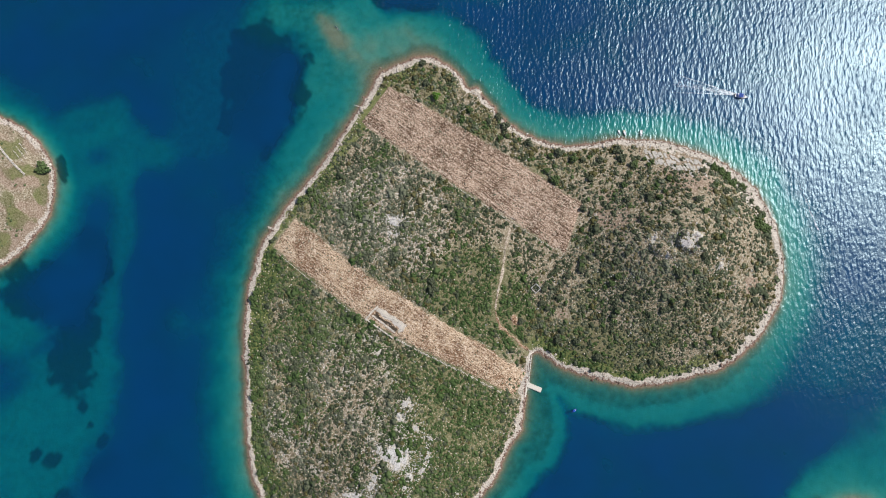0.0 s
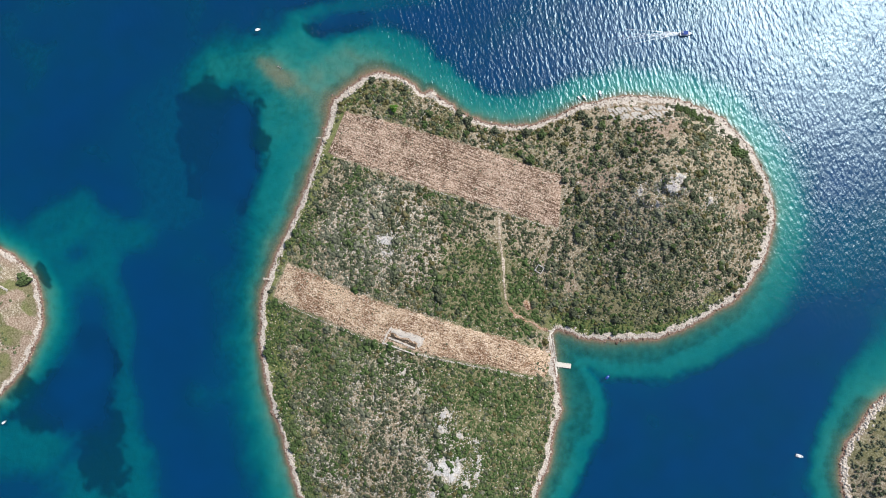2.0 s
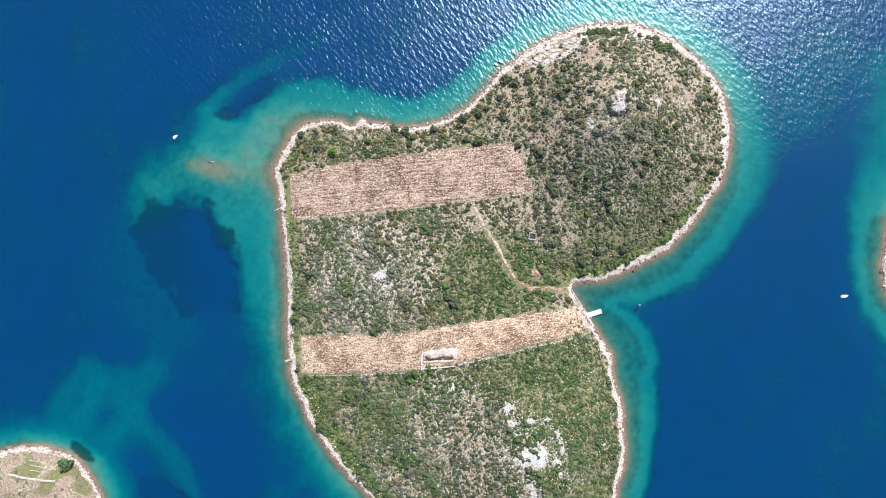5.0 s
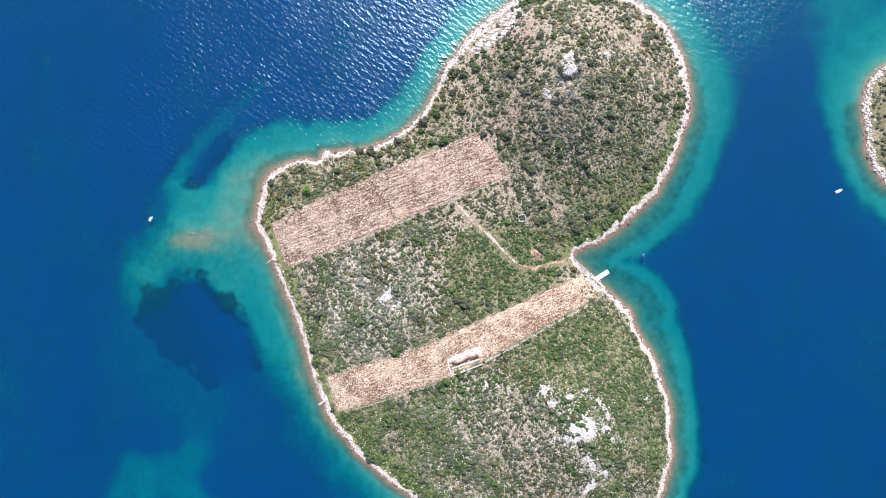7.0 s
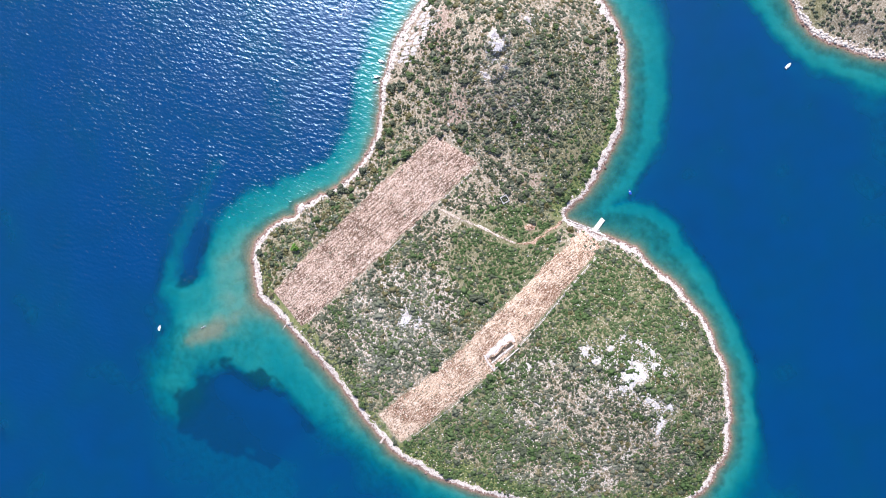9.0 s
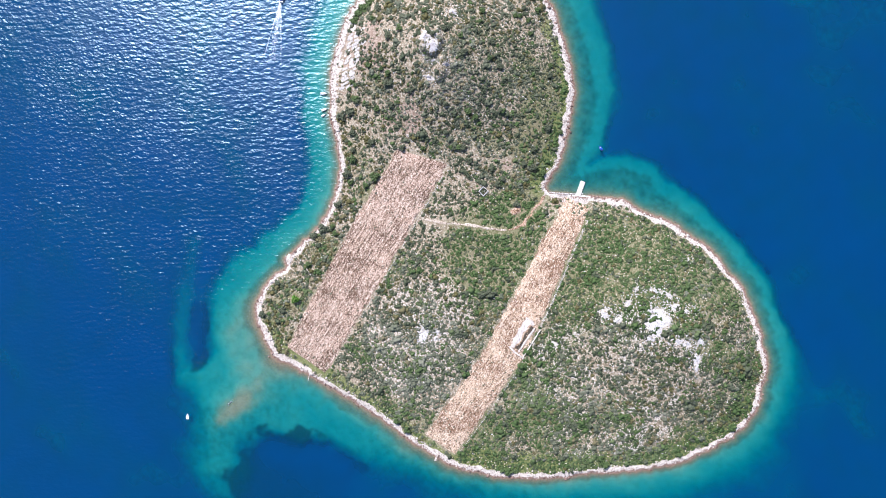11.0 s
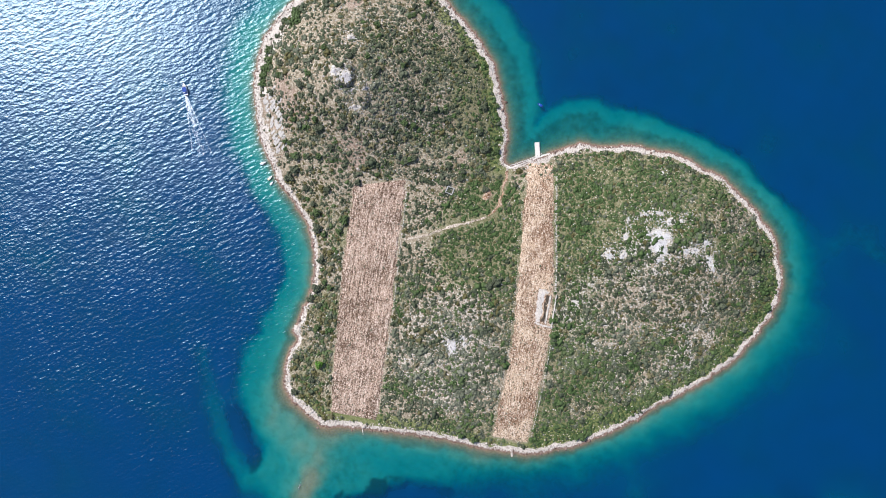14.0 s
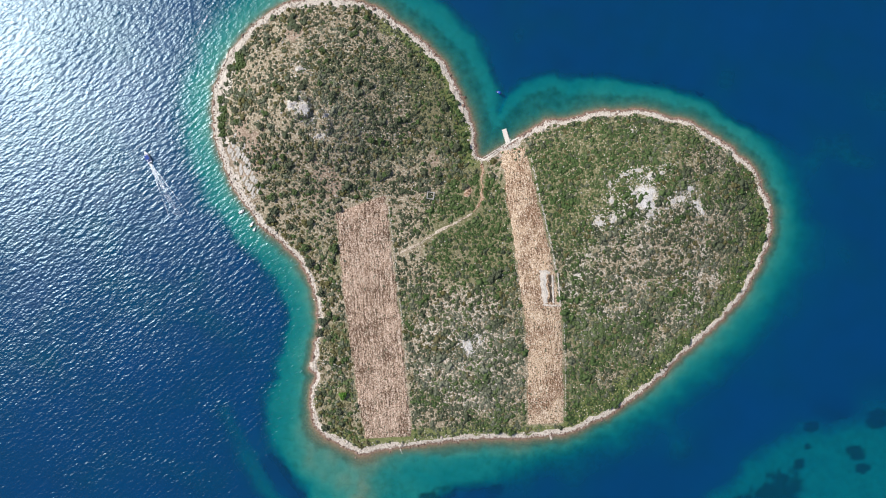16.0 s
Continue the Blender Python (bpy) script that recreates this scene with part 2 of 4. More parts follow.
def solid(name, verts, faces, mat, parent=None, label="", smooth=True):
    """One mesh from arrays of points and faces that all have the same number of corners."""
    verts, faces = np.asarray(verts, np.float32), np.asarray(faces, np.int32)
    me, k = bpy.data.meshes.new(name), faces.shape[1]
    me.vertices.add(len(verts)), me.loops.add(faces.size), me.polygons.add(len(faces))
    me.vertices.foreach_set("co", verts.ravel())
    me.loops.foreach_set("vertex_index", faces.ravel())
    me.polygons.foreach_set("loop_start", np.arange(0, faces.size, k, dtype=np.int32))
    me.update(calc_edges=True)
    if not smooth:
        me.shade_flat()
    me.materials.append(mat)
    ob = new(name, me)
    if parent:
        ob.parent = parent
    return tagged(ob, label) if label else ob


def part(name, bm, mat, parent, label=""):
    me = bpy.data.meshes.new(name)
    bm.to_mesh(me)
    bm.free()
    me.materials.append(mat)
    ob = new(name, me)
    ob.parent = parent
    return tagged(ob, label) if label else ob


def add_attr(ob, name, values):
    a = ob.data.attributes.new(name, "FLOAT", "POINT")
    a.data.foreach_set("value", np.asarray(values, np.float32).ravel())


def step(v, lo, hi):
    u = np.clip((v - lo) / (hi - lo), 0, 1)
    return u * u * (3 - 2 * u)


rng = np.random.default_rng(7)
WAVES = [(rng.normal(0, 1, 2), rng.uniform(0, 6.28)) for _ in range(14)]


def rough(x, y, size):
    """Smooth random field of about -1 to 1 with lumps of that size in metres."""
    v = 0
    for k, (d, ph) in enumerate(WAVES):
        v = v + np.sin((d[0] * x + d[1] * y) * 2.6 / size + ph + 1.3 * np.sin((d[1] * x - d[0] * y) * 1.7 / size + k))
    return v / 3.8


# ---- plan ----
NORTH_SHORE = [(37, 88), (32, 93), (31, 106), (28, 122), (23, 135), (18, 147), (12, 159), (5, 174), (-5, 185), (-16, 196), (-29, 206), (-43, 216), (-60, 228), (-80, 235), (-98, 238), (-115, 238), (-133, 235), (-150, 230), (-165, 221), (-177, 211), (-188, 199), (-199, 184), (-207, 169), (-213, 153), (-215, 138), (-215, 120), (-213, 105), (-208, 88), (-199, 66), (-188, 46), (-178, 33), (-168, 19), (-151, 6), (-136, -10), (-126, -28), (-121, -45), (-119, -62), (-120, -80)]
WEST_SHORE = [(-126, -108), (-121, -118), (-124, -127), (-126, -136), (-126, -150), (-124, -161), (-119, -170), (-111, -177), (-99, -184), (-88, -190), (-78, -194), (-62, -190), (-35, -187), (-9, -184), (18, -181), (45, -180), (73, -180), (102, -177)]
SOUTH_SHORE = [(115, -176), (130, -171), (145, -164), (160, -157), (172, -149), (184, -141), (195, -132), (207, -122), (216, -113), (225, -104), (234, -96), (243, -89), (254, -79), (265, -69), (274, -58), (287, -44)]
EAST_SHORE = [(301, -18), (305, -7), (311, 5), (313, 17), (314, 31), (313, 44), (307, 56), (302, 69), (294, 81), (286, 89), (279, 93), (274, 99), (265, 104), (258, 109), (248, 115), (239, 121), (227, 125), (213, 128), (198, 132), (181, 134), (162, 133), (143, 132), (125, 127), (110, 124), (99, 124), (92, 121), (84, 117), (80, 114), (72, 109), (65, 104), (60, 101), (51, 95), (44, 91)]
GRASSY_ISLE = [(186, -455), (180, -428), (182, -404), (190, -380), (207, -363), (231, -350), (257, -347), (284, -351), (310, -362), (338, -388), (350, -430), (332, -488), (280, -522), (220, -512), (194, -485)]
ROCKY_ISLE = [(-56, 412), (-44, 388), (-22, 375), (-2, 371), (20, 366), (43, 370), (67, 385), (94, 405), (114, 440), (110, 490), (60, 528), (0, 530), (-50, 490), (-64, 445)]


# sandy shelf round each isle: shore place, where the sand begins and ends (metres off the shore), width of the drop, share of sand
NORTH_SHELF = [(46, 92, 12, 30, 5, 0.75), (29, 105, 15, 26, 4, 0.8), (21, 137, 19, 34, 5, 0.95), (10, 162, 20, 37, 6, 1), (-10, 192, 20, 39, 6, 1), (-40, 217, 19, 42, 7, 1), (-62, 228, 16, 42, 10, 1), (-100, 238, 8, 42, 22, 1), (-150, 230, 5, 38, 26, 1), (-207, 169, 5, 34, 24, 1), (-215, 120, 5, 32, 18, 1), (-199, 66, 5, 30, 12, 1)]
WEST_SHELF = [(-180, 36, 5, 27, 7, 1), (-168, 19, 5, 27, 6, 1), (-143, -3, 6, 29, 6, 1), (-120, -53, 6, 30, 6, 1), (-120, -80, 6, 31, 6, 1), (-123, -112, 7, 35, 8, 1), (-124, -136, 8, 44, 10, 0.95), (-117, -168, 12, 48, 12, 0.8), (-80, -193, 16, 60, 16, 0.5), (-40, -185, 12, 58, 10, 0.8), (-15, -182, 10, 52, 7, 0.9), (5, -180, 10, 45, 6, 0.9), (31, -179, 9, 47, 10, 0.8)]
SOUTH_SHELF = [(57, -178, 8, 44, 32, 0.7), (90, -177, 6, 32, 40, 0.6), (120, -172, 5, 26, 36, 0.6), (160, -160, 4, 23, 32, 0.7), (198, -135, 4, 28, 26, 0.85), (223, -113, 4, 31, 26, 1), (256, -80, 4, 34, 26, 1), (276, -60, 4, 36, 28, 1), (296, -28, 5, 36, 32, 1), (311, 15, 8, 36, 26, 0.9)]
EAST_SHELF = [(311, 42, 11, 31, 22, 0.9), (297, 76, 12, 31, 14, 0.95), (280, 94, 12, 28, 6, 1), (264, 106, 12, 25, 5, 1), (235, 124, 13, 26, 5, 1), (199, 135, 13, 26, 4, 1), (153, 137, 16, 31, 4, 1), (121, 129, 22, 39, 4, 1), (108, 125, 28, 42, 4, 1), (94, 121, 29, 41, 4, 1), (75, 112, 24, 38, 5, 0.8)]
MAIN_SHELF = NORTH_SHELF + WEST_SHELF + SOUTH_SHELF + EAST_SHELF
GRASSY_SHELF = [(180, -428, 4, 20, 40, 0.8), (207, -363, 4, 26, 20, 0.9), (257, -347, 4, 22, 24, 0.8), (350, -430, 4, 20, 40, 0.8)]
ROCKY_SHELF = [(-56, 412, 24, 52, 22, 1), (-44, 388, 18, 42, 12, 1), (-22, 375, 17, 36, 6, 1), (20, 366, 14, 27, 4, 1), (43, 370, 13, 26, 4, 1), (67, 385, 14, 28, 5, 1), (94, 405, 14, 30, 6, 1), (60, 528, 14, 30, 10, 1)]
# loose shoals off the shelves: two ends, half width, depth, share of sand
TIP_SHOALS = [(-80, -205, -82, -240, 11, 1.5, 0.15), (-80, -210, -88, -262, 24, 2.8, 0.35), (-84, -262, -66, -300, 26, 4.6, 0.6), (-60, -240, -34, -232, 22, 4.4, 0.7), (-45, -300, -46, -322, 12, 7.0, 0.6), (-105, -215, -122, -250, 13, 4.0, 0.85), (0, -312, 70, -295, 40, 15.0, 0.7)]
HOOK_SHOALS = [(-122, -251, -136, -261, 7, 5.5, 0.9), (-136, -261, -155, -244, 5, 7.4, 0.9), (-155, -244, -171, -221, 4, 9.6, 0.9), (-171, -221, -185, -194, 4, 11.5, 0.8), (-185, -194, -206, -152, 4, 14.0, 0.7)]
SOUND_SHOALS = [(172, -388, 125, -362, 18, 8.5, 0.8), (140, -395, 112, -372, 12, 9.5, 0.8), (135, -340, 118, -312, 17, 10.0, 0.8), (150, -330, 196, -282, 9, 10.5, 0.8), (196, -282, 258, -250, 8, 11.0, 0.8), (258, -250, 336, -205, 13, 10.0, 0.8), (176, -352, 160, -330, 14, 9.0, 0.8)]
FAR_SHOALS = [(330, -232, 400, -235, 42, 8.2, 0.8), (360, -205, 430, -190, 32, 8.2, 0.8), (430, -230, 490, -230, 44, 7.8, 0.8), (330, -300, 345, -330, 30, 8.0, 0.8), (-75, 385, -150, 400, 30, 7.0, 0.9), (-120, 300, -180, 330, 34, 13.0, 0.6)]
SHOALS = TIP_SHOALS + HOOK_SHOALS + SOUND_SHOALS + FAR_SHOALS
# seagrass: middle, radii, turn
MEADOWS = [
    (2, -272, 44, 40, 35), (-24, -308, 24, 22, 0), (36, -250, 24, 24, 0), (48, -278, 14, 12, 0), (-138, -237, 10, 18, 38), (-156, -212, 10, 22, 35), (205, 165, 5, 6, 0), (247, 151, 5, 6, 0), (120, 178, 12, 5, 10),
    (287, -311, 46, 25, 129), (306, -250, 24, 52, 129), (228, -296, 26, 16, 60), (345, -246, 6, 5, 0), (343, -205, 6, 7, 0), (352, -190, 6, 5, 0), (373, -152, 22, 14, 0), (356, -172, 8, 6, 0),
    (186, -374, 4, 13, -38), (400, -195, 9, 8, 0), (420, -165, 12, 10, 0), (405, -212, 6, 5, 0),
]


def curve(points, step_length, closed=True):
    """Catmull-Rom line through the points, in even steps."""
    p = np.array(points, float)
    n = len(p)
    p = np.vstack([p[-1], p, p[0], p[1]]) if closed else np.vstack([2 * p[0] - p[1], p, 2 * p[-1] - p[-2]])
    out = []
    u = np.linspace(0, 1, 24, endpoint=False)[:, None]
    for i in range(1, (n + 1) if closed else n):
        a, b, c, d = p[i - 1:i + 3]
        out.append(0.5 * (2 * b + (c - a) * u + (2 * a - 5 * b + 4 * c - d) * u**2 + (3 * b - a - 3 * c + d) * u**3))
    q = np.vstack(out + [p[1:2] if closed else p[-2:-1]])
    run = np.r_[0, np.cumsum(np.linalg.norm(np.diff(q, axis=0), axis=1))]
    m = max(int(run[-1] / step_length), 2)
    at = np.linspace(0, run[-1], m + (0 if closed else 1), endpoint=not closed)
    return np.c_[np.interp(at, run, q[:, 0]), np.interp(at, run, q[:, 1])]


def coastline(points):
    """A ragged shoreline and its inland normals."""
    q = curve(points, 1.0)
    t = np.roll(q, -1, 0) - np.roll(q, 1, 0)
    t /= np.linalg.norm(t, axis=1)[:, None]
    n = np.c_[-t[:, 1], t[:, 0]]
    area = (q[:, 0] * np.roll(q[:, 1], -1) - q[:, 1] * np.roll(q[:, 0], -1)).sum()
    n = n if area > 0 else -n
    q = q + n * (0.6 * rough(q[:, 0], q[:, 1], 9) + 0.5 * rough(q[:, 0] + 50, q[:, 1], 4))[:, None]
    return q, n


MAIN, MAIN_IN = coastline(NORTH_SHORE + WEST_SHORE + SOUTH_SHORE + EAST_SHORE)
GRASSY, GRASSY_IN = coastline(GRASSY_ISLE)
ROCKY, ROCKY_IN = coastline(ROCKY_ISLE)
SHORE_PTS, SHORE_IN = np.vstack([MAIN, GRASSY, ROCKY]), np.vstack([MAIN_IN, GRASSY_IN, ROCKY_IN])
WHICH = np.r_[np.zeros(len(MAIN)), np.ones(len(GRASSY)), np.full(len(ROCKY), 2)]
TREE = kdtree.KDTree(len(SHORE_PTS))
for i, (x, y) in enumerate(SHORE_PTS):
    TREE.insert((x, y, 0), i)
TREE.balance()


def inland(x, y):
    """Metres inland of the nearest shore (negative at sea), and which isle it is."""
    s, w = np.empty(len(x)), np.empty(len(x))
    for i in range(len(x)):
        _, j, d = TREE.find((x[i], y[i], 0))
        side = (x[i] - SHORE_PTS[j, 0]) * SHORE_IN[j, 0] + (y[i] - SHORE_PTS[j, 1]) * SHORE_IN[j, 1]
        s[i], w[i] = math.copysign(d, side), WHICH[j]
    return s, w


def shelf_table(keys, first, count):
    """The shelf's measures at each step of one shoreline, run together between the keys."""
    at = []
    for k in keys:
        d = (SHORE_PTS[first:first + count, 0] - k[0]) ** 2 + (SHORE_PTS[first:first + count, 1] - k[1]) ** 2
        at.append((int(np.argmin(d)), k[2:]))
    at.sort()
    i, v = np.array([p[0] for p in at]), np.array([p[1] for p in at], float)
    return np.stack([np.interp(np.arange(count), i, v[:, c], period=count) for c in range(4)], 1)


SHELF = np.vstack([shelf_table(MAIN_SHELF, 0, len(MAIN)), shelf_table(GRASSY_SHELF, len(MAIN), len(GRASSY)), shelf_table(ROCKY_SHELF, len(MAIN) + len(GRASSY), len(ROCKY))])


def shelf_at(x, y):
    """Where the sand begins and ends, the drop's width and the share of sand, off the nearest shore."""
    return np.array([SHELF[TREE.find((px, py, 0))[1]] for px, py in zip(x.ravel(), y.ravel())]).T


def blob(x, y, cx, cy, rx, ry=None, turn=0.0):
    """Distance from an ellipse's centre in its own radii."""
    ry = ry or rx
    c, s_ = math.cos(radians(turn)), math.sin(radians(turn))
    u, v = (x - cx) * c + (y - cy) * s_, (y - cy) * c - (x - cx) * s_
    return np.sqrt((u / rx) ** 2 + (v / ry) ** 2)


def bank(x, y, ax, ay, bx, by):
    """Distance from the line a to b."""
    dx, dy = bx - ax, by - ay
    k = np.clip(((x - ax) * dx + (y - ay) * dy) / (dx * dx + dy * dy), 0, 1)
    return np.hypot(x - ax - k * dx, y - ay - k * dy)


HILLS = [(-125, 128, 62, 54, 27), (-60, 150, 60, 60, 6), (185, 46, 75, 62, 18), (225, 44, 40, 40, 4), (30, -95, 70, 60, 4), (70, 30, 120, 90, 3), (265, -430, 70, 60, 9), (30, 450, 60, 60, 14)]


GENTLE = 0.4


def relief(x, y, s):
    """Ground height in metres: hills, shore and sea floor."""
    x, y, s = (np.asarray(v, float) for v in (x, y, s))
    land = 1.1 * (1 - np.exp(-np.maximum(s, 0) / 3.0)) + 2.2 * step(s, 3, 40)
    for cx, cy, rx, ry, h in HILLS:
        land = land + h * np.exp(-0.5 * blob(x, y, cx, cy, rx, ry) ** 2 * 1.6) * step(s, 2, 30)
    crest = blob(x, y, -128, 130, 9, 12, 25) + 0.15 * rough(x, y, 7)
    land = land + 5.0 * step(crest, 1.35, 0.85) + 3.0 * step(blob(x, y, -107, 116, 5, 9, 30) + 0.2 * rough(x, y, 6), 1.5, 0.8)
    wavy = rough(x, y, 40)
    land = land + step(s, 1, 6) * (0.25 * rough(x, y, 9) + 0.5 * wavy)
    if not (s < 0).any():
        return land
    d = np.maximum(-s, 0)
    wavy, ragged = rough(x, y, 22), rough(x, y, 7)
    begin, end, drop, _ = shelf_at(x, y)
    off = d + (1.6 * wavy + 0.9 * ragged) * step(d, 4, 14)
    shelf = 5.2 * (1 - np.exp(-d / 13.0)) + 0.02 * d
    shelf = shelf * (1 - 0.62 * step(blob(x, y, -100, -192, 44, 40), 1.5, 0.55)) * (1 - 0.3 * step(blob(x, y, 40, -182, 120, 14), 1.3, 0.7))
    bottom = 24 + 5 * rough(x, y, 55) + 3 * rough(x + 40, y, 20)
    sea = shelf + (bottom - shelf) * step(off, end - 0.6 * drop - 5, end + 0.9 * drop + 4) ** 1.2
    for ax, ay, bx, by, r, dep, share in SHOALS:
        q = bank(x, y, ax, ay, bx, by) + 0.16 * r * wavy + ragged
        k = step(q, 1.7 * r + 12, 0.35 * r) ** 1.2
        sea = np.where(sea > dep, sea + (dep - sea) * k, sea)
    sea = sea + step(d, 1, 10) * 0.35 * rough(x, y, 14)
    sea = np.maximum(sea, 0.2 * step(d, 0, 1.5))
    bar = blob(x, y, -81, -254, 10, 24, -16) + 0.12 * ragged
    sea = np.where(d > 0, sea + (0.6 - sea) * step(bar, 1.9, 0.2), sea)
    return np.where(s > 0, land, -GENTLE * sea)


def height_at(x, y):
    x, y = np.atleast_1d(np.asarray(x, float)), np.atleast_1d(np.asarray(y, float))
    s, _ = inland(x, y)
    return relief(x, y, s)


# ---- plots of the main isle ----
LARGE_WEST, LARGE_EAST = [(-100, 36), (-96, -20), (-91, -61), (-83, -120), (-74, -178)], [(-53, 53), (-46, -10), (-40, -61), (-34, -120), (-29, -176)]
NARROW_WEST, NARROW_EAST = [(54, 94), (57, 60), (61, 34), (69, -19), (77, -83), (78, -130), (79, -166)], [(78, 99), (88, 50), (101, -3), (107, -35), (112, -62), (114, -110), (115, -164)]
FOOTPATH = [(-41, -2), (-25, 5), (-4, 18.5), (14, 27), (28, 35), (35.5, 47), (36.5, 64), (38, 83)]


def edge_x(line, y):
    p = np.array(sorted(line, key=lambda q: q[1]))
    return np.interp(y, p[:, 1], p[:, 0])


def in_plot(x, y, west, east, grow=0.0):
    ys = [q[1] for q in west + east]
    top = np.interp(x, [west[0][0], east[0][0]], [west[0][1], east[0][1]])
    return (x > edge_x(west, y) - grow) & (x < edge_x(east, y) + grow) & (y < top + grow) & (y > min(ys) - grow)


# outcrops: middle, radii, turn
CREST_OUTCROPS = [(-134, 130, 4.8, 4.2, 0), (-124, 127, 4.8, 5.8, -20), (-127, 135, 3.2, 2.1, 0), (-118, 117, 2.1, 3.2, -40), (-111, 104, 4.2, 2.1, 20), (-105, 121, 3.7, 1.6, 30), (-129, 164, 3.2, 2.7, 0), (23, -88, 3.7, 8.0, 8), (20, -85, 2.7, 4.2, 0), (31, -80, 2.7, 2.1, 0), (34, -86, 1.6, 3.2, 0)]
HILL_OUTCROPS = [(184, 48, 10.0, 13.0, 10), (188, 34, 4.8, 4.8, 0), (175, 53, 4.8, 2.7, 20), (143, 26, 3.7, 4.2, 0), (156, 28, 2.7, 5.3, -20), (154, 46, 2.7, 3.2, 0), (153, 61, 1.6, 4.2, 0), (168, 70, 6.4, 2.1, 10), (179, 74, 4.2, 2.1, 0), (190, 68, 3.2, 4.2, -30), (208, 45, 6.4, 2.7, 10)]
SLOPE_OUTCROPS = [(217, 48, 3.7, 2.1, 0), (198, 49, 3.7, 2.1, -10), (226, 56, 3.2, 3.7, 0), (234, 42, 3.2, 5.8, 30), (239, 36, 2.1, 3.7, 30), (177, 111, 1.6, 2.7, 0), (207, 78, 2.4, 1.6, 20), (200, 71, 2.2, 2.2, 0)]
OUTCROPS = CREST_OUTCROPS + HILL_OUTCROPS + SLOPE_OUTCROPS

gx = np.r_[-np.geomspace(4600, 560, 12), np.arange(-500, -236, 5.0), np.arange(-236, 336, 1.75), np.arange(336, 500, 5.0), np.geomspace(520, 4600, 12)]
gy = np.r_[-np.geomspace(4600, 600, 12), np.arange(-550, -340, 4.0), np.arange(-340, -220, 3.0), np.arange(-220, 250, 1.75), np.arange(250, 345, 4.0), np.arange(345, 420, 3.0), np.arange(420, 560, 5.0), np.geomspace(600, 4600, 12)]
GX, GY = (v.ravel() for v in np.meshgrid(gx, gy))
GS, GW = inland(GX, GY)
GZ = relief(GX, GY, GS)
i, j = np.meshgrid(np.arange(len(gx) - 1), np.arange(len(gy) - 1))
q = (j * len(gx) + i).ravel()
QUADS = np.c_[q, q + 1, q + 1 + len(gx), q + len(gx)]
ground = tagged(solid("ground", np.c_[GX, GY, GZ], QUADS, GROUND), "stony island ground with pale shore and sandy sea floor", "ground", kind="structure")


def greenness(x, y, s):
    """How green the plant cover is, 0 to 1."""
    soft = 0.25 * rough(x, y, 28)
    g = 0.34 + soft + 0.12 * step(x, 95, 120)
    g = g + 0.60 * step(blob(x, y, 30, 12, 48, 48) + soft, 1.25, 0.45) + 0.5 * step(blob(x, y, 20, 62, 20, 24) + soft, 1.3, 0.6)
    g = g + 0.50 * step(blob(x, y, 140, 75, 80, 48, 10) + soft, 1.3, 0.5) + 0.35 * step(blob(x, y, 120, -20, 22, 80, 8) + soft, 1.3, 0.5)
    g = g + 0.55 * step(s + 8 * soft, 26, 8) * step(x, 105, 125) * step(y, 80, 40) + 0.55 * step(blob(x, y, -2, 130, 26, 62, 25) + soft, 1.2, 0.6)
    g = g - 0.25 * step(y, 50, 90) * step(x, -40, -90) - 0.25 * step(blob(x, y, 20, -110, 80, 50), 1.2, 0.6) - 0.25 * step(blob(x, y, 205, -20, 60, 60), 1.2, 0.6)
    return np.clip(g, 0, 1)


band = 5.6 + 1.5 * rough(GX, GY, 12) + 5.0 * step(blob(GX, GY, -200, 120, 20, 90), 1.3, 0.5) + 3.0 * step(blob(GX, GY, -60, 215, 90, 40), 1.2, 0.6)
band = band + 2.5 * step(bank(GX, GY, -199, 98, -172, 50) + 1.5 * rough(GX, GY, 7), 15, 7) + 2.0 * step(blob(GX, GY, -90, -180, 30, 20), 1.3, 0.6)
band = band + 5.0 * step(blob(GX, GY, -200, 165, 16, 34, 20) + 0.25 * rough(GX, GY, 9), 1.2, 0.6)
pale_rim = step(blob(GX, GY, -180, 150, 70, 130, 20), 1.2, 0.8)
add_attr(ground, "inner", np.clip(GS + 1.6 * pale_rim * (GS > 0), -4, 30))
bare_rock = step(bank(GX, GY, -195, 94, -178, 50) + 3.0 * rough(GX, GY, 6), 10, 7) * step(rough(GX + 40, GY, 4), -0.9, 0.2)
add_attr(ground, "shore", np.maximum(step(GS, band + 1.2, band - 1.2), 0.3 * bare_rock) * (1 - 0.75 * bare_rock * step(GS, 4.5, 6.5)))
green = np.where(GW == 1, 0.02 + 0.95 * step(GS, 60, 30) * step(GS, 4, 9) * step(rough(GX + 30, GY, 20), -0.5, 0.3), greenness(GX, GY, GS))
add_attr(ground, "green", green)
lawn = step(GS + 4 * rough(GX, GY, 18), 30, 16) * step(GX, 108, 128) * step(GY, 70, 20) + 0.9 * step(GS + 5 * rough(GX, GY, 14), 24, 12) * step(blob(GX, GY, -10, 150, 45, 90, 30), 1.2, 0.7)
lawn = lawn + step(GS, 22, 14) * step(GY, -160, -172)
lawn = np.where(GW == 1, 0.5 * step(np.abs(GS - 24 - 6 * rough(GX, GY, 30)), 15, 8) * step(rough(GX + 30, GY, 20), -0.6, 0.1), np.where(GW == 0, lawn, 0.0))
add_attr(ground, "lawn", lawn)
clay = np.where(GW == 1, 0.65 - 0.5 * step(rough(GX, GY, 24), 0.1, 0.9), 0.0)
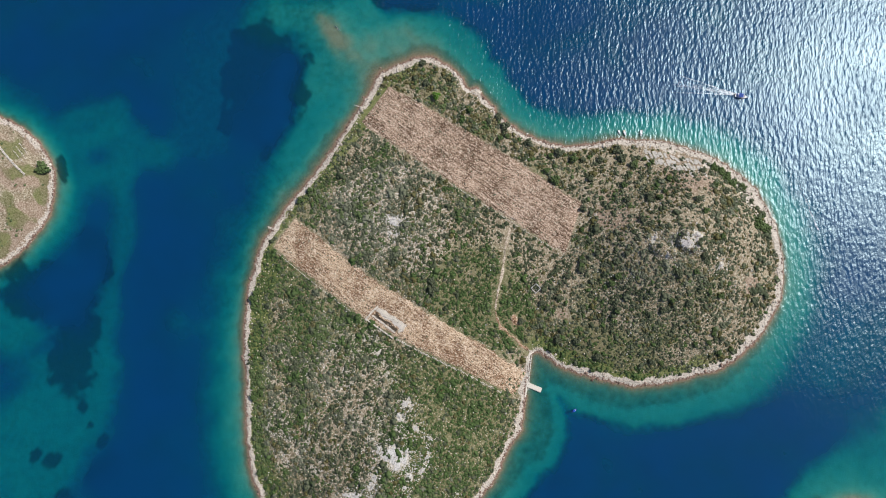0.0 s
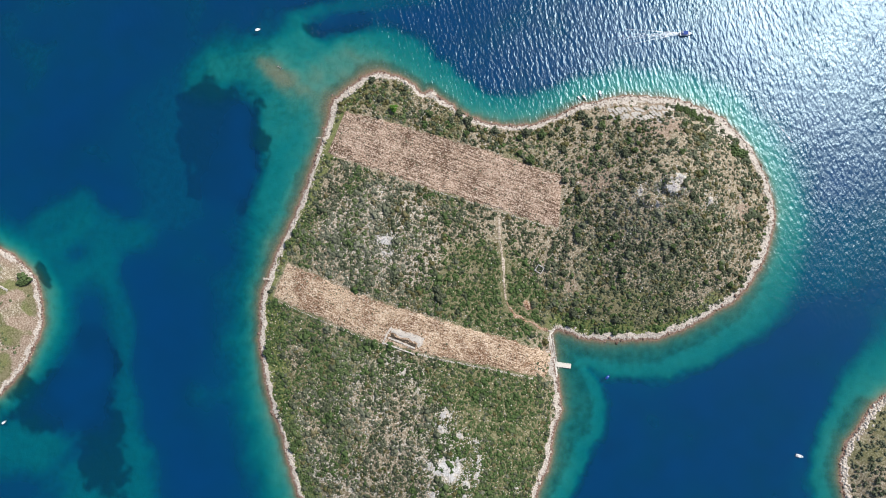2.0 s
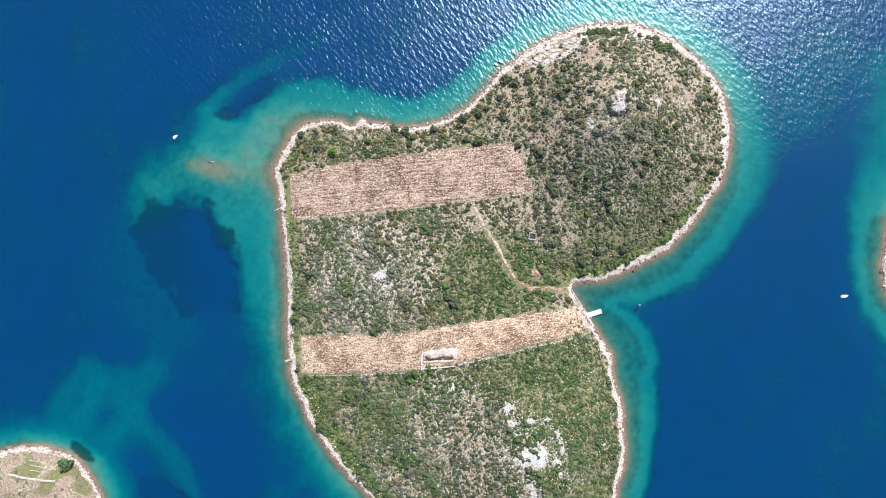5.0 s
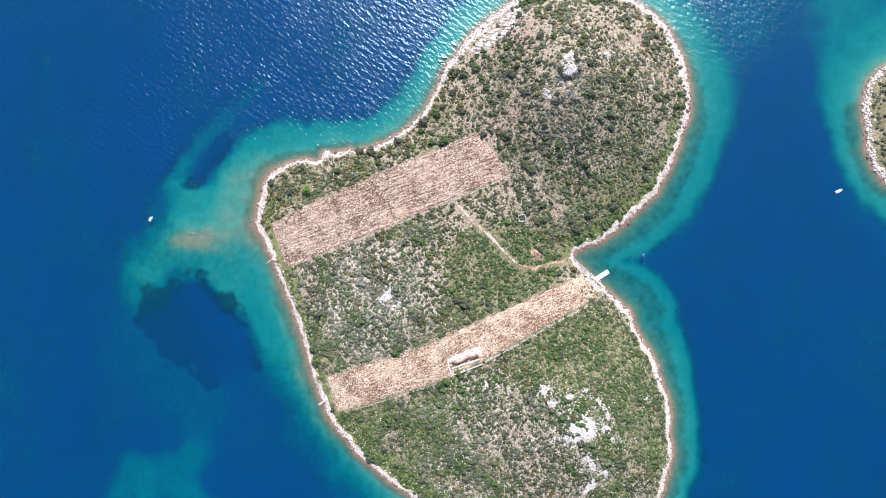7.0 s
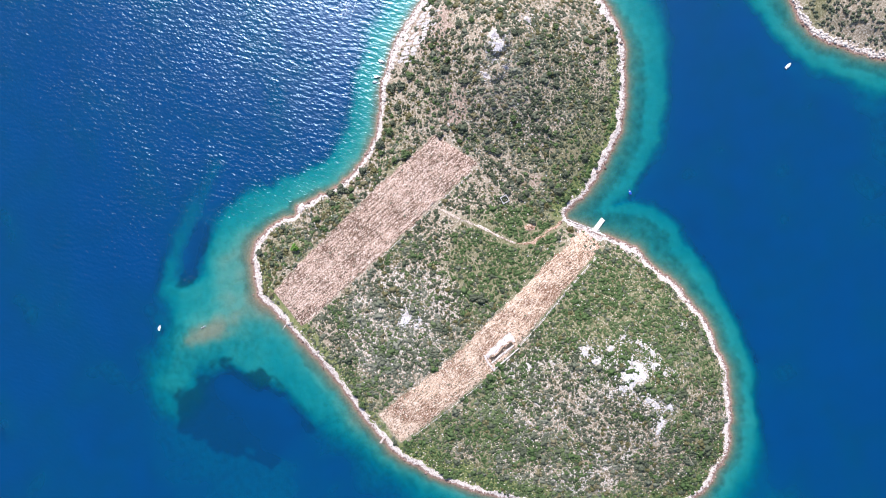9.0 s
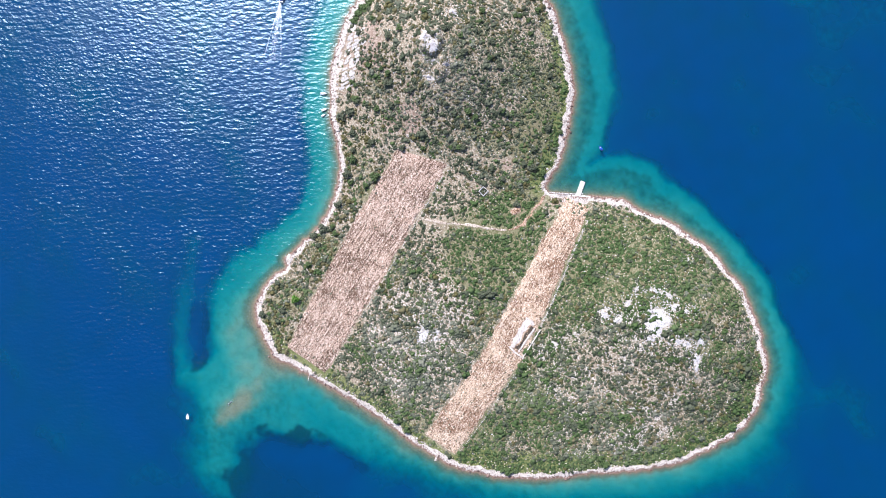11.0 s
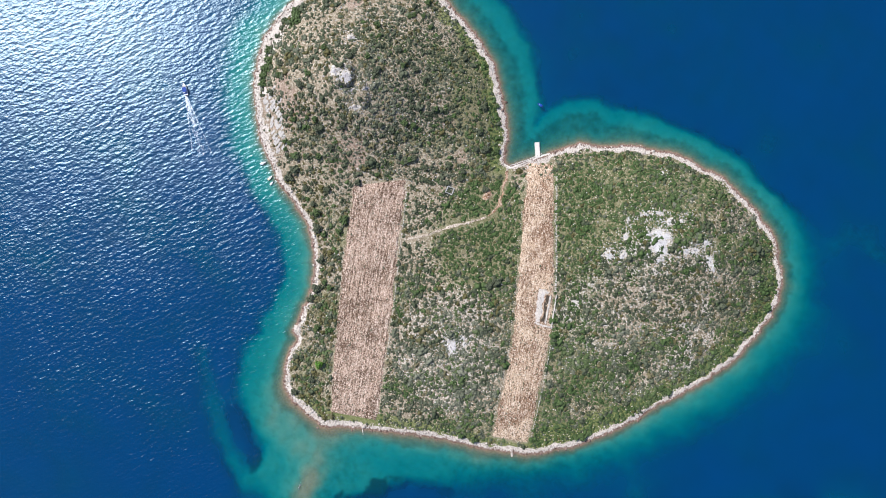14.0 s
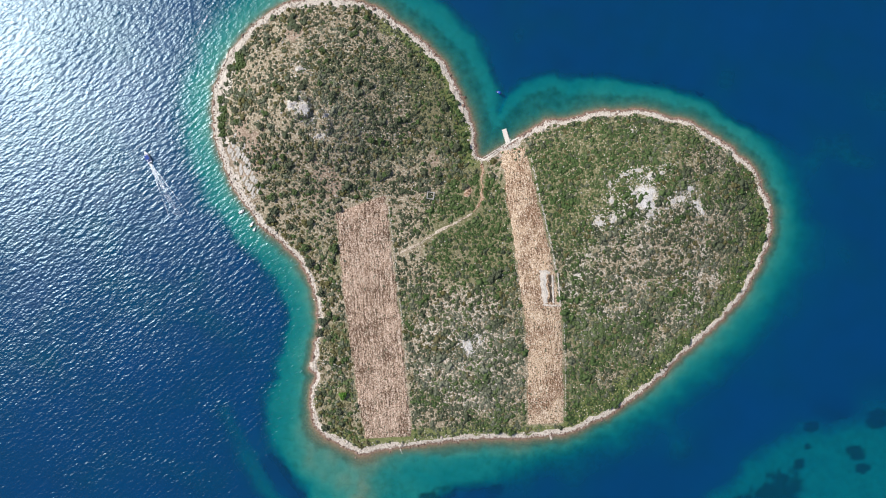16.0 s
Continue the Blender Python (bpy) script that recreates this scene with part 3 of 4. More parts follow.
for cx, cy, r in ((-24, 112, 12), (-5, 124, 16), (-8, 86, 8), (25, 55, 9), (48, 88, 9), (119, 110, 8), (-110, 60, 24), (-170, 90, 20), (-184, 108, 12), (-135, 198, 10)):
    clay = np.maximum(clay, 0.7 * step(blob(GX, GY, cx, cy, r) + 0.3 * rough(GX, GY, 9), 1.3, 0.5))
clay = np.maximum(clay, 0.55 * bare_rock)
add_attr(ground, "clay", clay)
stony = np.zeros(len(GX))
ragged = rough(GX, GY, 5)
for cx, cy, rx, ry, turn in OUTCROPS:
    stony = np.maximum(stony, 0.75 * step(blob(GX, GY, cx, cy, rx, ry, turn) + 0.3 * ragged, 1.6, 0.7))
stony = np.maximum(stony, 0.51 * (0.75 + 0.25 * rough(GX, GY, 12)) * step(blob(GX, GY, 185, -25, 95, 105), 1.15, 0.6) * (GW == 0))
stony = np.maximum(stony, 0.44 * step(blob(GX, GY, 20, -95, 65, 80), 1.15, 0.6))
add_attr(ground, "stony", stony)
weed = np.zeros(len(GX))
wavy, ragged = rough(GX, GY, 18), rough(GX, GY, 6)
for cx, cy, rx, ry, turn in MEADOWS:
    weed = np.maximum(weed, step(blob(GX, GY, cx, cy, rx, ry, turn) + 0.22 * wavy + 0.1 * ragged, 1.25, 0.75))
add_attr(ground, "weed", weed)
wavy, ragged = rough(GX, GY, 22), rough(GX, GY, 6)
BEGIN, END, DROP, SHARE = shelf_at(GX, GY)
off = -GS + 1.6 * wavy + 0.9 * ragged
sandy = SHARE * (0.40 + 0.60 * step(off, BEGIN - 4, BEGIN + 4)) * step(off, END + 2.2 * DROP + 16, END + 0.8 * DROP + 4)
sandy = np.maximum(sandy, 0.5 * step(off, END, END + DROP + 6))
for ax, ay, bx, by, r, dep, share in SHOALS:
    sandy = np.maximum(sandy, share * step(bank(GX, GY, ax, ay, bx, by) + 0.16 * r * wavy + ragged, 1.7 * r + 20, 1.4 * r + 6))
sandy = sandy * (1 - 0.2 * step(blob(GX, GY, -81, -254, 9, 24, -16) + 0.15 * ragged, 1.4, 0.5))
at_tip = step(blob(GX, GY, -105, -165, 50, 80), 1.3, 0.7)
sandy = sandy * (1 - (0.3 + 0.4 * at_tip) * step(-GS + 2 * wavy, 5 + 10 * at_tip, 1))
add_attr(ground, "sandy", sandy)
keep = (np.minimum(GS[QUADS[:, 0]], GS[QUADS[:, 2]]) < 4.0)
used = np.unique(QUADS[keep])
back = np.zeros(len(GX), int)
back[used] = np.arange(len(used))
water = tagged(solid("water", np.c_[GX[used], GY[used], np.zeros(len(used))], back[QUADS[keep]], WATER), "clear blue and turquoise sea with wind waves", "sea", kind="structure")
add_attr(water, "depth", np.maximum(-GZ[used], 0))
add_attr(water, "wind", 0.22 + 0.78 * step(GX[used] + 0.1 * GY[used], 20, -165))


# ---- loose cover: stones and shrubs ----
def icosahedron():
    g = (1 + 5**0.5) / 2
    v = np.array([(-1, g, 0), (1, g, 0), (-1, -g, 0), (1, -g, 0), (0, -1, g), (0, 1, g), (0, -1, -g), (0, 1, -g), (g, 0, -1), (g, 0, 1), (-g, 0, -1), (-g, 0, 1)], float)
    near = [(a, b, c) for a in range(12) for b in range(a + 1, 12) for c in range(b + 1, 12) if all(np.linalg.norm(v[m] - v[n]) < 2.1 for m, n in ((a, b), (b, c), (a, c)))]
    f = [(a, b, c) if np.dot(np.cross(v[b] - v[a], v[c] - v[a]), v[a] + v[b] + v[c]) > 0 else (a, c, b) for a, b, c in near]
    return v / np.linalg.norm(v[0]), np.array(f)


ICO_V, ICO_F = icosahedron()


def stone_shape():
    v = ICO_V * rng.uniform(0.65, 1.2, (12, 1)) * (1, rng.uniform(0.6, 1), rng.uniform(0.45, 0.7))
    return v + (0, 0, 0.15), ICO_F


OCT_V = np.array([(1, 0, 0), (-1, 0, 0), (0, 1, 0), (0, -1, 0), (0, 0, 1), (0, 0, -1)], float)
OCT_F = np.array([(0, 2, 4), (2, 1, 4), (1, 3, 4), (3, 0, 4), (2, 0, 5), (1, 2, 5), (3, 1, 5), (0, 3, 5)])


def spun(v):
    """Points turned at random."""
    m = np.linalg.qr(rng.normal(0, 1, (3, 3)))[0]
    return v @ (m if np.linalg.det(m) > 0 else -m)


def shrub_shape(lumps=11):
    """An uneven bush of overlapping leaf clumps."""
    vs, fs = [], []
    for k in range(lumps):
        a, r = rng.uniform(0, 6.28), 0 if k == 0 else rng.uniform(0.35, 0.95)
        size = rng.uniform(0.60, 0.75) if k == 0 else rng.uniform(0.28, 0.52)
        v = spun(OCT_V * rng.uniform(0.75, 1.35, (6, 1))) * size * (1, 1, 0.85)
        fs.append(OCT_F + 6 * k)
        vs.append(v + (r * math.cos(a), r * math.sin(a), rng.uniform(0.35, 0.75) * (1 if k else 1.1) - 0.3 * r))
    return np.vstack(vs), np.vstack(fs)


def pebble_shape():
    return spun(OCT_V * rng.uniform(0.7, 1.3, (6, 1))) * (1, rng.uniform(0.7, 1), 0.6) + (0, 0, 0.15), OCT_F


STONES, SHRUBS = [stone_shape() for _ in range(8)], [shrub_shape() for _ in range(16)]
PEBBLES, WEEDS = [pebble_shape() for _ in range(8)], [shrub_shape(2) for _ in range(8)]


def strewn(name, x, y, z, size, shapes, mat, label, category, tint=None, flat=1.0):
    """Many small lumps in one mesh."""
    vs, fs, ts, at = [], [], [], 0
    pick = rng.integers(0, len(shapes), len(x))
    for k, (v, f) in enumerate(shapes):
        m = np.flatnonzero(pick == k)
        if not len(m):
            continue
        a = rng.uniform(0, 6.28, len(m))
        c, s_ = np.cos(a)[:, None], np.sin(a)[:, None]
        r = size[m][:, None]
        px, py = (v[:, 0] * c - v[:, 1] * s_) * r, (v[:, 0] * s_ + v[:, 1] * c) * r
        pz = v[:, 2] * r * (flat * rng.uniform(0.8, 1.2, (len(m), 1)))
        vs.append(np.stack([px + x[m][:, None], py + y[m][:, None], pz + z[m][:, None]], -1).reshape(-1, 3))
        fs.append((f[None] + at + (np.arange(len(m)) * len(v))[:, None, None]).reshape(-1, 3))
        if tint is not None:
            ts.append(np.repeat(tint[m], len(v)))
        at += len(m) * len(v)
    ob = solid(name, np.vstack(vs), np.vstack(fs), mat)
    if tint is not None:
        add_attr(ob, "tint", np.concatenate(ts))
    return tagged(ob, label, category, kind="stuff")


def spots(x0, x1, y0, y1, gap, loose=0.48):
    x, y = np.meshgrid(np.arange(x0, x1, gap), np.arange(y0, y1, gap))
    x, y = x.ravel(), y.ravel()
    return x + rng.uniform(-loose, loose, len(x)) * gap, y + rng.uniform(-loose, loose, len(x)) * gap


def on_path(x, y, wide):
    q = curve(FOOTPATH, 3.0, closed=False)
    near = np.full(len(x), 1e9)
    for a, b in zip(q[:-1], q[1:]):
        near = np.minimum(near, bank(x, y, *a, *b))
    return near < wide


x, y = spots(-220, 320, -195, 240, 2.45, 0.42)
s, w = inland(x, y)
ok = (s > 6.8 + rough(x, y, 12)) & (w == 0) & ~in_plot(x, y, LARGE_WEST, LARGE_EAST, 1.0) & ~(in_plot(x, y, NARROW_WEST, NARROW_EAST, 1.0) & ((y < 84) | (rough(x, y, 8) < 0.1))) & ~on_path(x, y, 3.1)
x, y, s = x[ok], y[ok], s[ok]
g = greenness(x, y, s)
bare = np.zeros(len(x))
for cx, cy, rx, ry, turn in OUTCROPS:
    bare = np.maximum(bare, step(blob(x, y, cx, cy, rx, ry, turn), 1.25, 0.8))
north = (y > 50 + 0.25 * (x + 50)) & (x < 40)
open_ground = np.where(north, 0.62 + 0.30 * step(blob(x, y, -65, 145, 65, 80), 1.4, 0.5), 0.70)
for cx, cy, r in ((-24, 112, 10), (-5, 124, 13), (-8, 86, 6), (25, 55, 8), (48, 88, 8), (119, 110, 7), (-182, 109, 7), (-135, 198, 8)):
    open_ground = open_ground - 0.45 * step(blob(x, y, cx, cy, r), 1.3, 0.6)
dens = open_ground + 0.30 * g + np.where(north, 0.34 * rough(x, y, 5.0), 0.34 * rough(x, y, 3.4) + 0.26 * rough(x + 70, y, 7)) + 0.10 * rough(x, y, 30)
slabs = step(bank(x, y, -195, 94, -178, 50), 10, 7)
clearing = step(np.hypot(x + 94, y + 135), 8, 6)
fringe = step(s, 26, 18) * step(x, 100, 125) * step(y, 110, 60)
thick = step(blob(x, y, 20, -100, 75, 80), 1.3, 0.8) + step(blob(x, y, 200, -10, 100, 110), 1.2, 0.8)
# behind the crest: closer cover, with slope shade put into a darker shrub tint
shady = step(blob(x, y, -58, 155, 42, 55, 10) + 0.3 * rough(x, y, 20), 1.3, 0.7)
dens = (dens + 0.35 * fringe + 0.12 * thick + 0.16 * shady) * (1 - 0.85 * slabs) * (1 - clearing)
ok = (rng.uniform(0, 1, len(x)) < dens) & (rng.uniform(0, 1, len(x)) > 0.86 * bare)
x, y, s, g, north, shady = x[ok], y[ok], s[ok], g[ok], north[ok], shady[ok]
size = (0.72 + rng.gamma(2.4, 0.30, len(x))) * np.where(north, np.where(x < -90, 1.12, 1.0), 1.12) * (1 + 0.15 * rough(x, y, 20))
z = relief(x, y, s) - 0.15
grey = np.clip(0.14 + 0.35 * step(blob(x, y, -105, 118, 34, 26, -30), 1.3, 0.6) + 0.30 * rough(x, y, 25) + rng.normal(0, 0.25, len(x)) - 0.2 * g - 0.2 * shady + 0.25 * step(blob(x, y, 20, -100, 60, 60), 1.2, 0.6) + 0.08 * step(blob(x, y, 205, 0, 90, 100), 1.2, 0.7), 0, 1)
east_fringe = step(s, 22, 12) * step(x, -60, -20)
strip = (x < -70) & (y < 30)
fresh_share = np.maximum((g * 1.1 - 0.05) * np.where(north, 0.35, np.where(x > 105, 0.85, 0.95)), 0.85 * east_fringe * north) * np.where(strip, 0.4, 1.0)
lush = rng.uniform(0, 1, len(x)) < fresh_share
dry_share = -0.12 * shady + np.where(strip, 0.5, np.where(north, 0.20, np.where(x > 105, 0.17, 0.12))) + 0.12 * rough(x + 90, y, 16)
dry = ~lush & (rng.uniform(0, 1, len(x)) < dry_share)
plain_green = ~lush & ~dry
strewn("maquis_shrubs", x[plain_green], y[plain_green], z[plain_green], size[plain_green], SHRUBS, MAQUIS, "dark grey-green evergreen maquis shrubs on stony ground", "shrubs", grey[plain_green], 0.52)
strewn("green_shrubs", x[lush], y[lush], z[lush], size[lush], SHRUBS, FRESH, "fresh green low shrubs growing close together", "shrubs", 0.6 * grey[lush], 0.48)
strewn("dry_scrub", x[dry], y[dry], z[dry], size[dry], SHRUBS, OLIVE, "olive and ochre half-dry scrub among the shrubs", "shrubs", grey[dry], 0.6)

# pale dry grass between the shrubs
x, y = spots(-215, 312, -190, 235, 3.0)
s, w = inland(x, y)
ok = (s > 6) & (w == 0) & ~in_plot(x, y, LARGE_WEST, LARGE_EAST) & ~in_plot(x, y, NARROW_WEST, NARROW_EAST) & ~on_path(x, y, 1.5)
ok &= rng.uniform(0, 1, len(x)) < 0.42 + 0.3 * rough(x, y, 14) - 0.35 * greenness(x, y, s) + 0.15 * (x > 115)
x, y, s = x[ok], y[ok], s[ok]
strewn("dry_grass_tufts", x, y, relief(x, y, s) - 0.05, rng.uniform(0.5, 1.25, len(x)), WEEDS, STRAW, "pale dry grass tufts between the shrubs", "grass", rng.uniform(0, 1, len(x)), 0.9)

# shrubs of the two neighbouring isles
x, y = spots(-70, 130, 360, 540, 3.2)
s, w = inland(x, y)
ok = (s > 9) & (w == 2) & (rng.uniform(0, 1, len(x)) < 0.55 + 0.3 * rough(x, y, 14))
x, y, s = x[ok], y[ok], s[ok]
strewn("isle_shrubs", x, y, relief(x, y, s) - 0.2, rng.uniform(1.0, 2.4, len(x)), SHRUBS, MAQUIS, "dark shrubs on the rocky neighbouring isle", "shrubs", rng.uniform(0, 0.5, len(x)), 0.75)
x, y = spots(170, 360, -540, -340, 4.0)
s, w = inland(x, y)
ok = (s > 7) & (w == 1) & (rng.uniform(0, 1, len(x)) < 0.10 + 0.25 * rough(x, y, 16))
x, y, s = x[ok], y[ok], s[ok]
strewn("meadow_shrubs", x, y, relief(x, y, s) - 0.25, rng.uniform(0.8, 1.9, len(x)), SHRUBS, FRESH, "low olive-green shrubs on the grassy isle", "shrubs", rng.uniform(0.3, 1, len(x)), 0.5)

# boulders along the three shores
for n, mean, spread, mat, tag in ((6500, 5.0, 1.4, SHORE_ROCK, "bleached limestone boulders above the waterline"), (4500, 1.4, 1.2, WET_ROCK, "rusty brown wet boulders along the waterline")):
    k = rng.integers(0, len(SHORE_PTS), n)
    off = rng.normal(mean, spread, n)
    x, y = SHORE_PTS[k, 0] + SHORE_IN[k, 0] * off, SHORE_PTS[k, 1] + SHORE_IN[k, 1] * off
    s, w = inland(x, y)
    strewn("shore_boulders", x, y, relief(x, y, s) - 0.1, rng.gamma(2.2, 0.19, n) + 0.15, STONES, mat, tag, "boulders")
# large pinkish blocks on the shore of the rocky isle
k = rng.integers(0, len(ROCKY), 520)
off = rng.normal(5.0, 1.8, 520)
x, y = ROCKY[k, 0] + ROCKY_IN[k, 0] * off, ROCKY[k, 1] + ROCKY_IN[k, 1] * off
s, w = inland(x, y)
strewn("shore_blocks", x, y, relief(x, y, s) - 0.2, rng.uniform(0.9, 2.1, 520), STONES, SHORE_ROCK, "large pale pinkish blocks on the rocky isle's shore", "boulders")
# loose pale stones between the shrubs
x, y = spots(-215, 312, -190, 235, 2.6)
s, w = inland(x, y)
ok = (s > 6) & (w == 0) & ~in_plot(x, y, LARGE_WEST, LARGE_EAST) & ~in_plot(x, y, NARROW_WEST, NARROW_EAST)
patch = 0.05 + 0.17 * step(blob(x, y, 190, -15, 85, 90), 1.1, 0.5) + 0.22 * step(blob(x, y, 15, -105, 60, 60), 1.1, 0.5) + 0.14 * rough(x, y, 18)
patch = np.maximum(patch, 0.55 * step(blob(x, y, 192, 54, 48, 20, -4), 1.2, 0.5) * step(rough(x, y, 9), 0.15, 0.9))
for cx, cy, rx, ry, turn in OUTCROPS:
    patch = np.maximum(patch, 0.95 * step(blob(x, y, cx, cy, rx + 4, ry + 4, turn), 1.7, 0.7))
ok &= rng.uniform(0, 1, len(x)) < patch
x, y, s = x[ok], y[ok], s[ok]
for cx, cy, rx, ry, turn in OUTCROPS:
    n = int((3.6 if cx > 0 else 3) * rx * ry)
    u, v = rng.normal(0, 0.85 * (rx + 3), n), rng.normal(0, 0.85 * (ry + 3), n)
    x, y = np.r_[x, cx + u * math.cos(radians(turn)) - v * math.sin(radians(turn))], np.r_[y, cy + u * math.sin(radians(turn)) + v * math.cos(radians(turn))]
s, w = inland(x, y)
strewn("loose_stones", x, y, relief(x, y, s), np.minimum(rng.gamma(2.5, 0.16, len(x)) + 0.2, 0.85), STONES, LIMESTONE, "scattered grey limestone blocks among the shrubs", "stones")


# ---- fields, path and walls ----
def draped(name, west, east, mat, rise, label, category, parent=None, tucked=-0.6):
    """A cloth of ground between two lines that run side by side."""
    rows = int(np.hypot(*(np.array(west[0]) - west[-1])) / 2.0)
    a, b = (np.array(curve(l, np.linalg.norm(np.diff(np.array(l), axis=0), axis=1).sum() / rows, closed=False)) for l in (west, east))
    m = min(len(a), len(b))
    a, b = a[:m], b[:m]
    cols = max(int(np.linalg.norm(a[0] - b[0]) / 2.0), 2)
    u = np.linspace(0, 1, cols + 1)
    p = a[:, None] * (1 - u[None, :, None]) + b[:, None] * u[None, :, None]
    wobble = 1.5 * rough(p[..., 0], p[..., 1], 5)
    edge = (np.arange(cols + 1) == 0).astype(float) + (np.arange(cols + 1) == cols)
    p[..., 0] += wobble * edge
    lip = np.ones(p.shape[:2])
    lip[:, [0, -1]], lip[[0, -1], :] = tucked, tucked
    z_ = height_at(p[..., 0].ravel(), p[..., 1].ravel()).reshape(p.shape[:2]) + rise * lip
    i_, j_ = np.meshgrid(np.arange(cols), np.arange(m - 1))
    q_ = (j_ * (cols + 1) + i_).ravel()
    ob = solid(name, np.dstack([p, z_]).reshape(-1, 3), np.c_[q_, q_ + cols + 1, q_ + cols + 2, q_ + 1], mat, parent)
    return ob if parent else tagged(ob, label, category, kind="structure")


def lines_beside(points, half):
    q_ = curve(points, 2.0, closed=False)
    t_ = np.gradient(q_, axis=0)
    t_ /= np.linalg.norm(t_, axis=1)[:, None]
    n_ = np.c_[-t_[:, 1], t_[:, 0]] * (half * (1 + 0.25 * rough(q_[:, 0], q_[:, 1], 6)))[:, None]
    return [tuple(v) for v in q_ - n_], [tuple(v) for v in q_ + n_]


draped("tilled_field", LARGE_WEST, LARGE_EAST, FIELD_LARGE, 0.45, "large stony brown tilled field in rows", "field")
draped("tilled_field", NARROW_WEST, NARROW_EAST, FIELD_NARROW, 0.45, "long narrow reddish tilled field", "field")
draped("footpath", *lines_beside(FOOTPATH[:5], 1.7), PALE_TRACK, 0.6, "narrow pale trodden footpath through the shrubs", "path")
draped("footpath", *lines_beside(FOOTPATH[4:], 1.7), TRACK, 0.75, "narrow red earth footpath down to the cove", "path")
draped("earth_patch", [(20, 62), (19, 49)], [(28, 60), (27, 50)], TRACK, 0.8, "bare red earth beside the footpath", "earth")


rows_x, rows_y = np.meshgrid(np.arange(0.12, 0.95, 0.135), np.arange(-160, -52, 4.2))
rows_x, rows_y = rows_x.ravel(), rows_y.ravel() + rng.normal(0, 0.5, rows_x.size)
px = edge_x(NARROW_WEST, rows_y) * (1 - rows_x) + edge_x(NARROW_EAST, rows_y) * rows_x + rng.normal(0, 0.35, rows_x.size)
some = rng.uniform(0, 1, len(px)) < 0.62
px, rows_y = px[some], rows_y[some]
strewn("saplings", px, rows_y, height_at(px, rows_y) + 0.3, rng.uniform(0.35, 0.8, len(px)), SHRUBS, MAQUIS, "small dark saplings planted in rows in the narrow field", "saplings", np.full(len(px), 0.1), 0.9)
for line, n_, mat_, tag in (((LARGE_WEST, LARGE_EAST), 4000, FIELD_STONE, "pale stones turned up in the large field"), ((NARROW_WEST, NARROW_EAST), 2200, FIELD_STONE, "pale stones turned up in the narrow field")):
    v_ = rng.uniform(line[0][-1][1] + 2, line[0][0][1] - 1, n_)
    u_ = rng.uniform(0.03, 0.97, n_)
    px = edge_x(line[0], v_) * (1 - u_) + edge_x(line[1], v_) * u_
    strewn("field_stones", px, v_, height_at(px, v_) + 0.38, rng.gamma(2.5, 0.10, n_) + 0.12, PEBBLES, mat_, tag, "stones")


for line, n_, tag in (((LARGE_WEST, LARGE_EAST), 2400, "dark weed tufts in the large field"), ((NARROW_WEST, NARROW_EAST), 1100, "dark weed tufts in the narrow field")):
    v_ = rng.uniform(line[0][-1][1] + 2, line[0][0][1] - 1, n_)
    u_ = np.clip(rng.uniform(0, 1, n_) + 0.06 * rough(v_, 3 * v_, 8), 0.03, 0.97)
    px = edge_x(line[0], v_) * (1 - u_) + edge_x(line[1], v_) * u_
    strewn("field_weeds", px, v_, height_at(px, v_) + 0.3, rng.gamma(2.5, 0.12, n_) + 0.15, WEEDS, MAQUIS, tag, "weeds", rng.uniform(0, 0.7, n_), 0.6)


def stones_along(name, points, wide, gap, size, mat, label, category, high=1, parent=None, lift=0.35):
    """A dry-stone wall or bank: stones laid along a line."""
    q_ = curve(points, gap, closed=False)
    t_ = np.gradient(q_, axis=0)
    t_ /= np.linalg.norm(t_, axis=1)[:, None]
    vs, fs, at = [], [], 0
    rows = max(int(wide / (size * 1.1)), 1)
    for layer in range(high):
        for r in range(rows):
            side = (r - (rows - 1) / 2) * size * 1.1
            h = height_at(q_[:, 0], q_[:, 1])
            for c, (p, t) in enumerate(zip(q_, t_)):
                v, f = STONES[rng.integers(0, 8)]
                a = rng.uniform(0, 6.28)
                k_ = size * rng.uniform(0.55, 1.1)
                turned = np.c_[v[:, 0] * math.cos(a) - v[:, 1] * math.sin(a), v[:, 0] * math.sin(a) + v[:, 1] * math.cos(a), v[:, 2]] * k_
                j = rng.normal(0, size * 0.25, 2)
                vs.append(turned + (p[0] - t[1] * side + j[0], p[1] + t[0] * side + j[1], h[c] + lift + layer * size * 0.6))
                fs.append(f + at)
                at += 12
    ob = solid(name, np.vstack(vs), np.vstack(fs), mat, parent, smooth=False)
    return ob if parent else tagged(ob, label, category)


def along(line, y0, y1, dx=0.0):
    return [(float(edge_x(line, v)) + dx, v) for v in np.linspace(y0, y1, 12)]


wall_tags = ("low tumbled dry-stone wall along a field", "dry-stone wall")
stones_along("dry_stone_wall", along(NARROW_EAST, 86, -18, 1.6), 1.6, 1.3, 0.66, RUBBLE, *wall_tags)
stones_along("dry_stone_wall", along(NARROW_EAST, -55, -160, 1.2), 0.6, 1.5, 0.6, RUBBLE, *wall_tags)
stones_along("dry_stone_wall", along(NARROW_WEST, 60, -150, -1.0), 0.5, 2.2, 0.5, RUBBLE, *wall_tags)
stones_along("dry_stone_wall", along(LARGE_EAST, 40, -110, 1.2), 0.6, 1.3, 0.6, RUBBLE, *wall_tags)
stones_along("dry_stone_wall", [(-47, 52), (-60, 51), (-78, 46), (-96, 41)], 0.5, 1.8, 0.5, RUBBLE, *wall_tags)
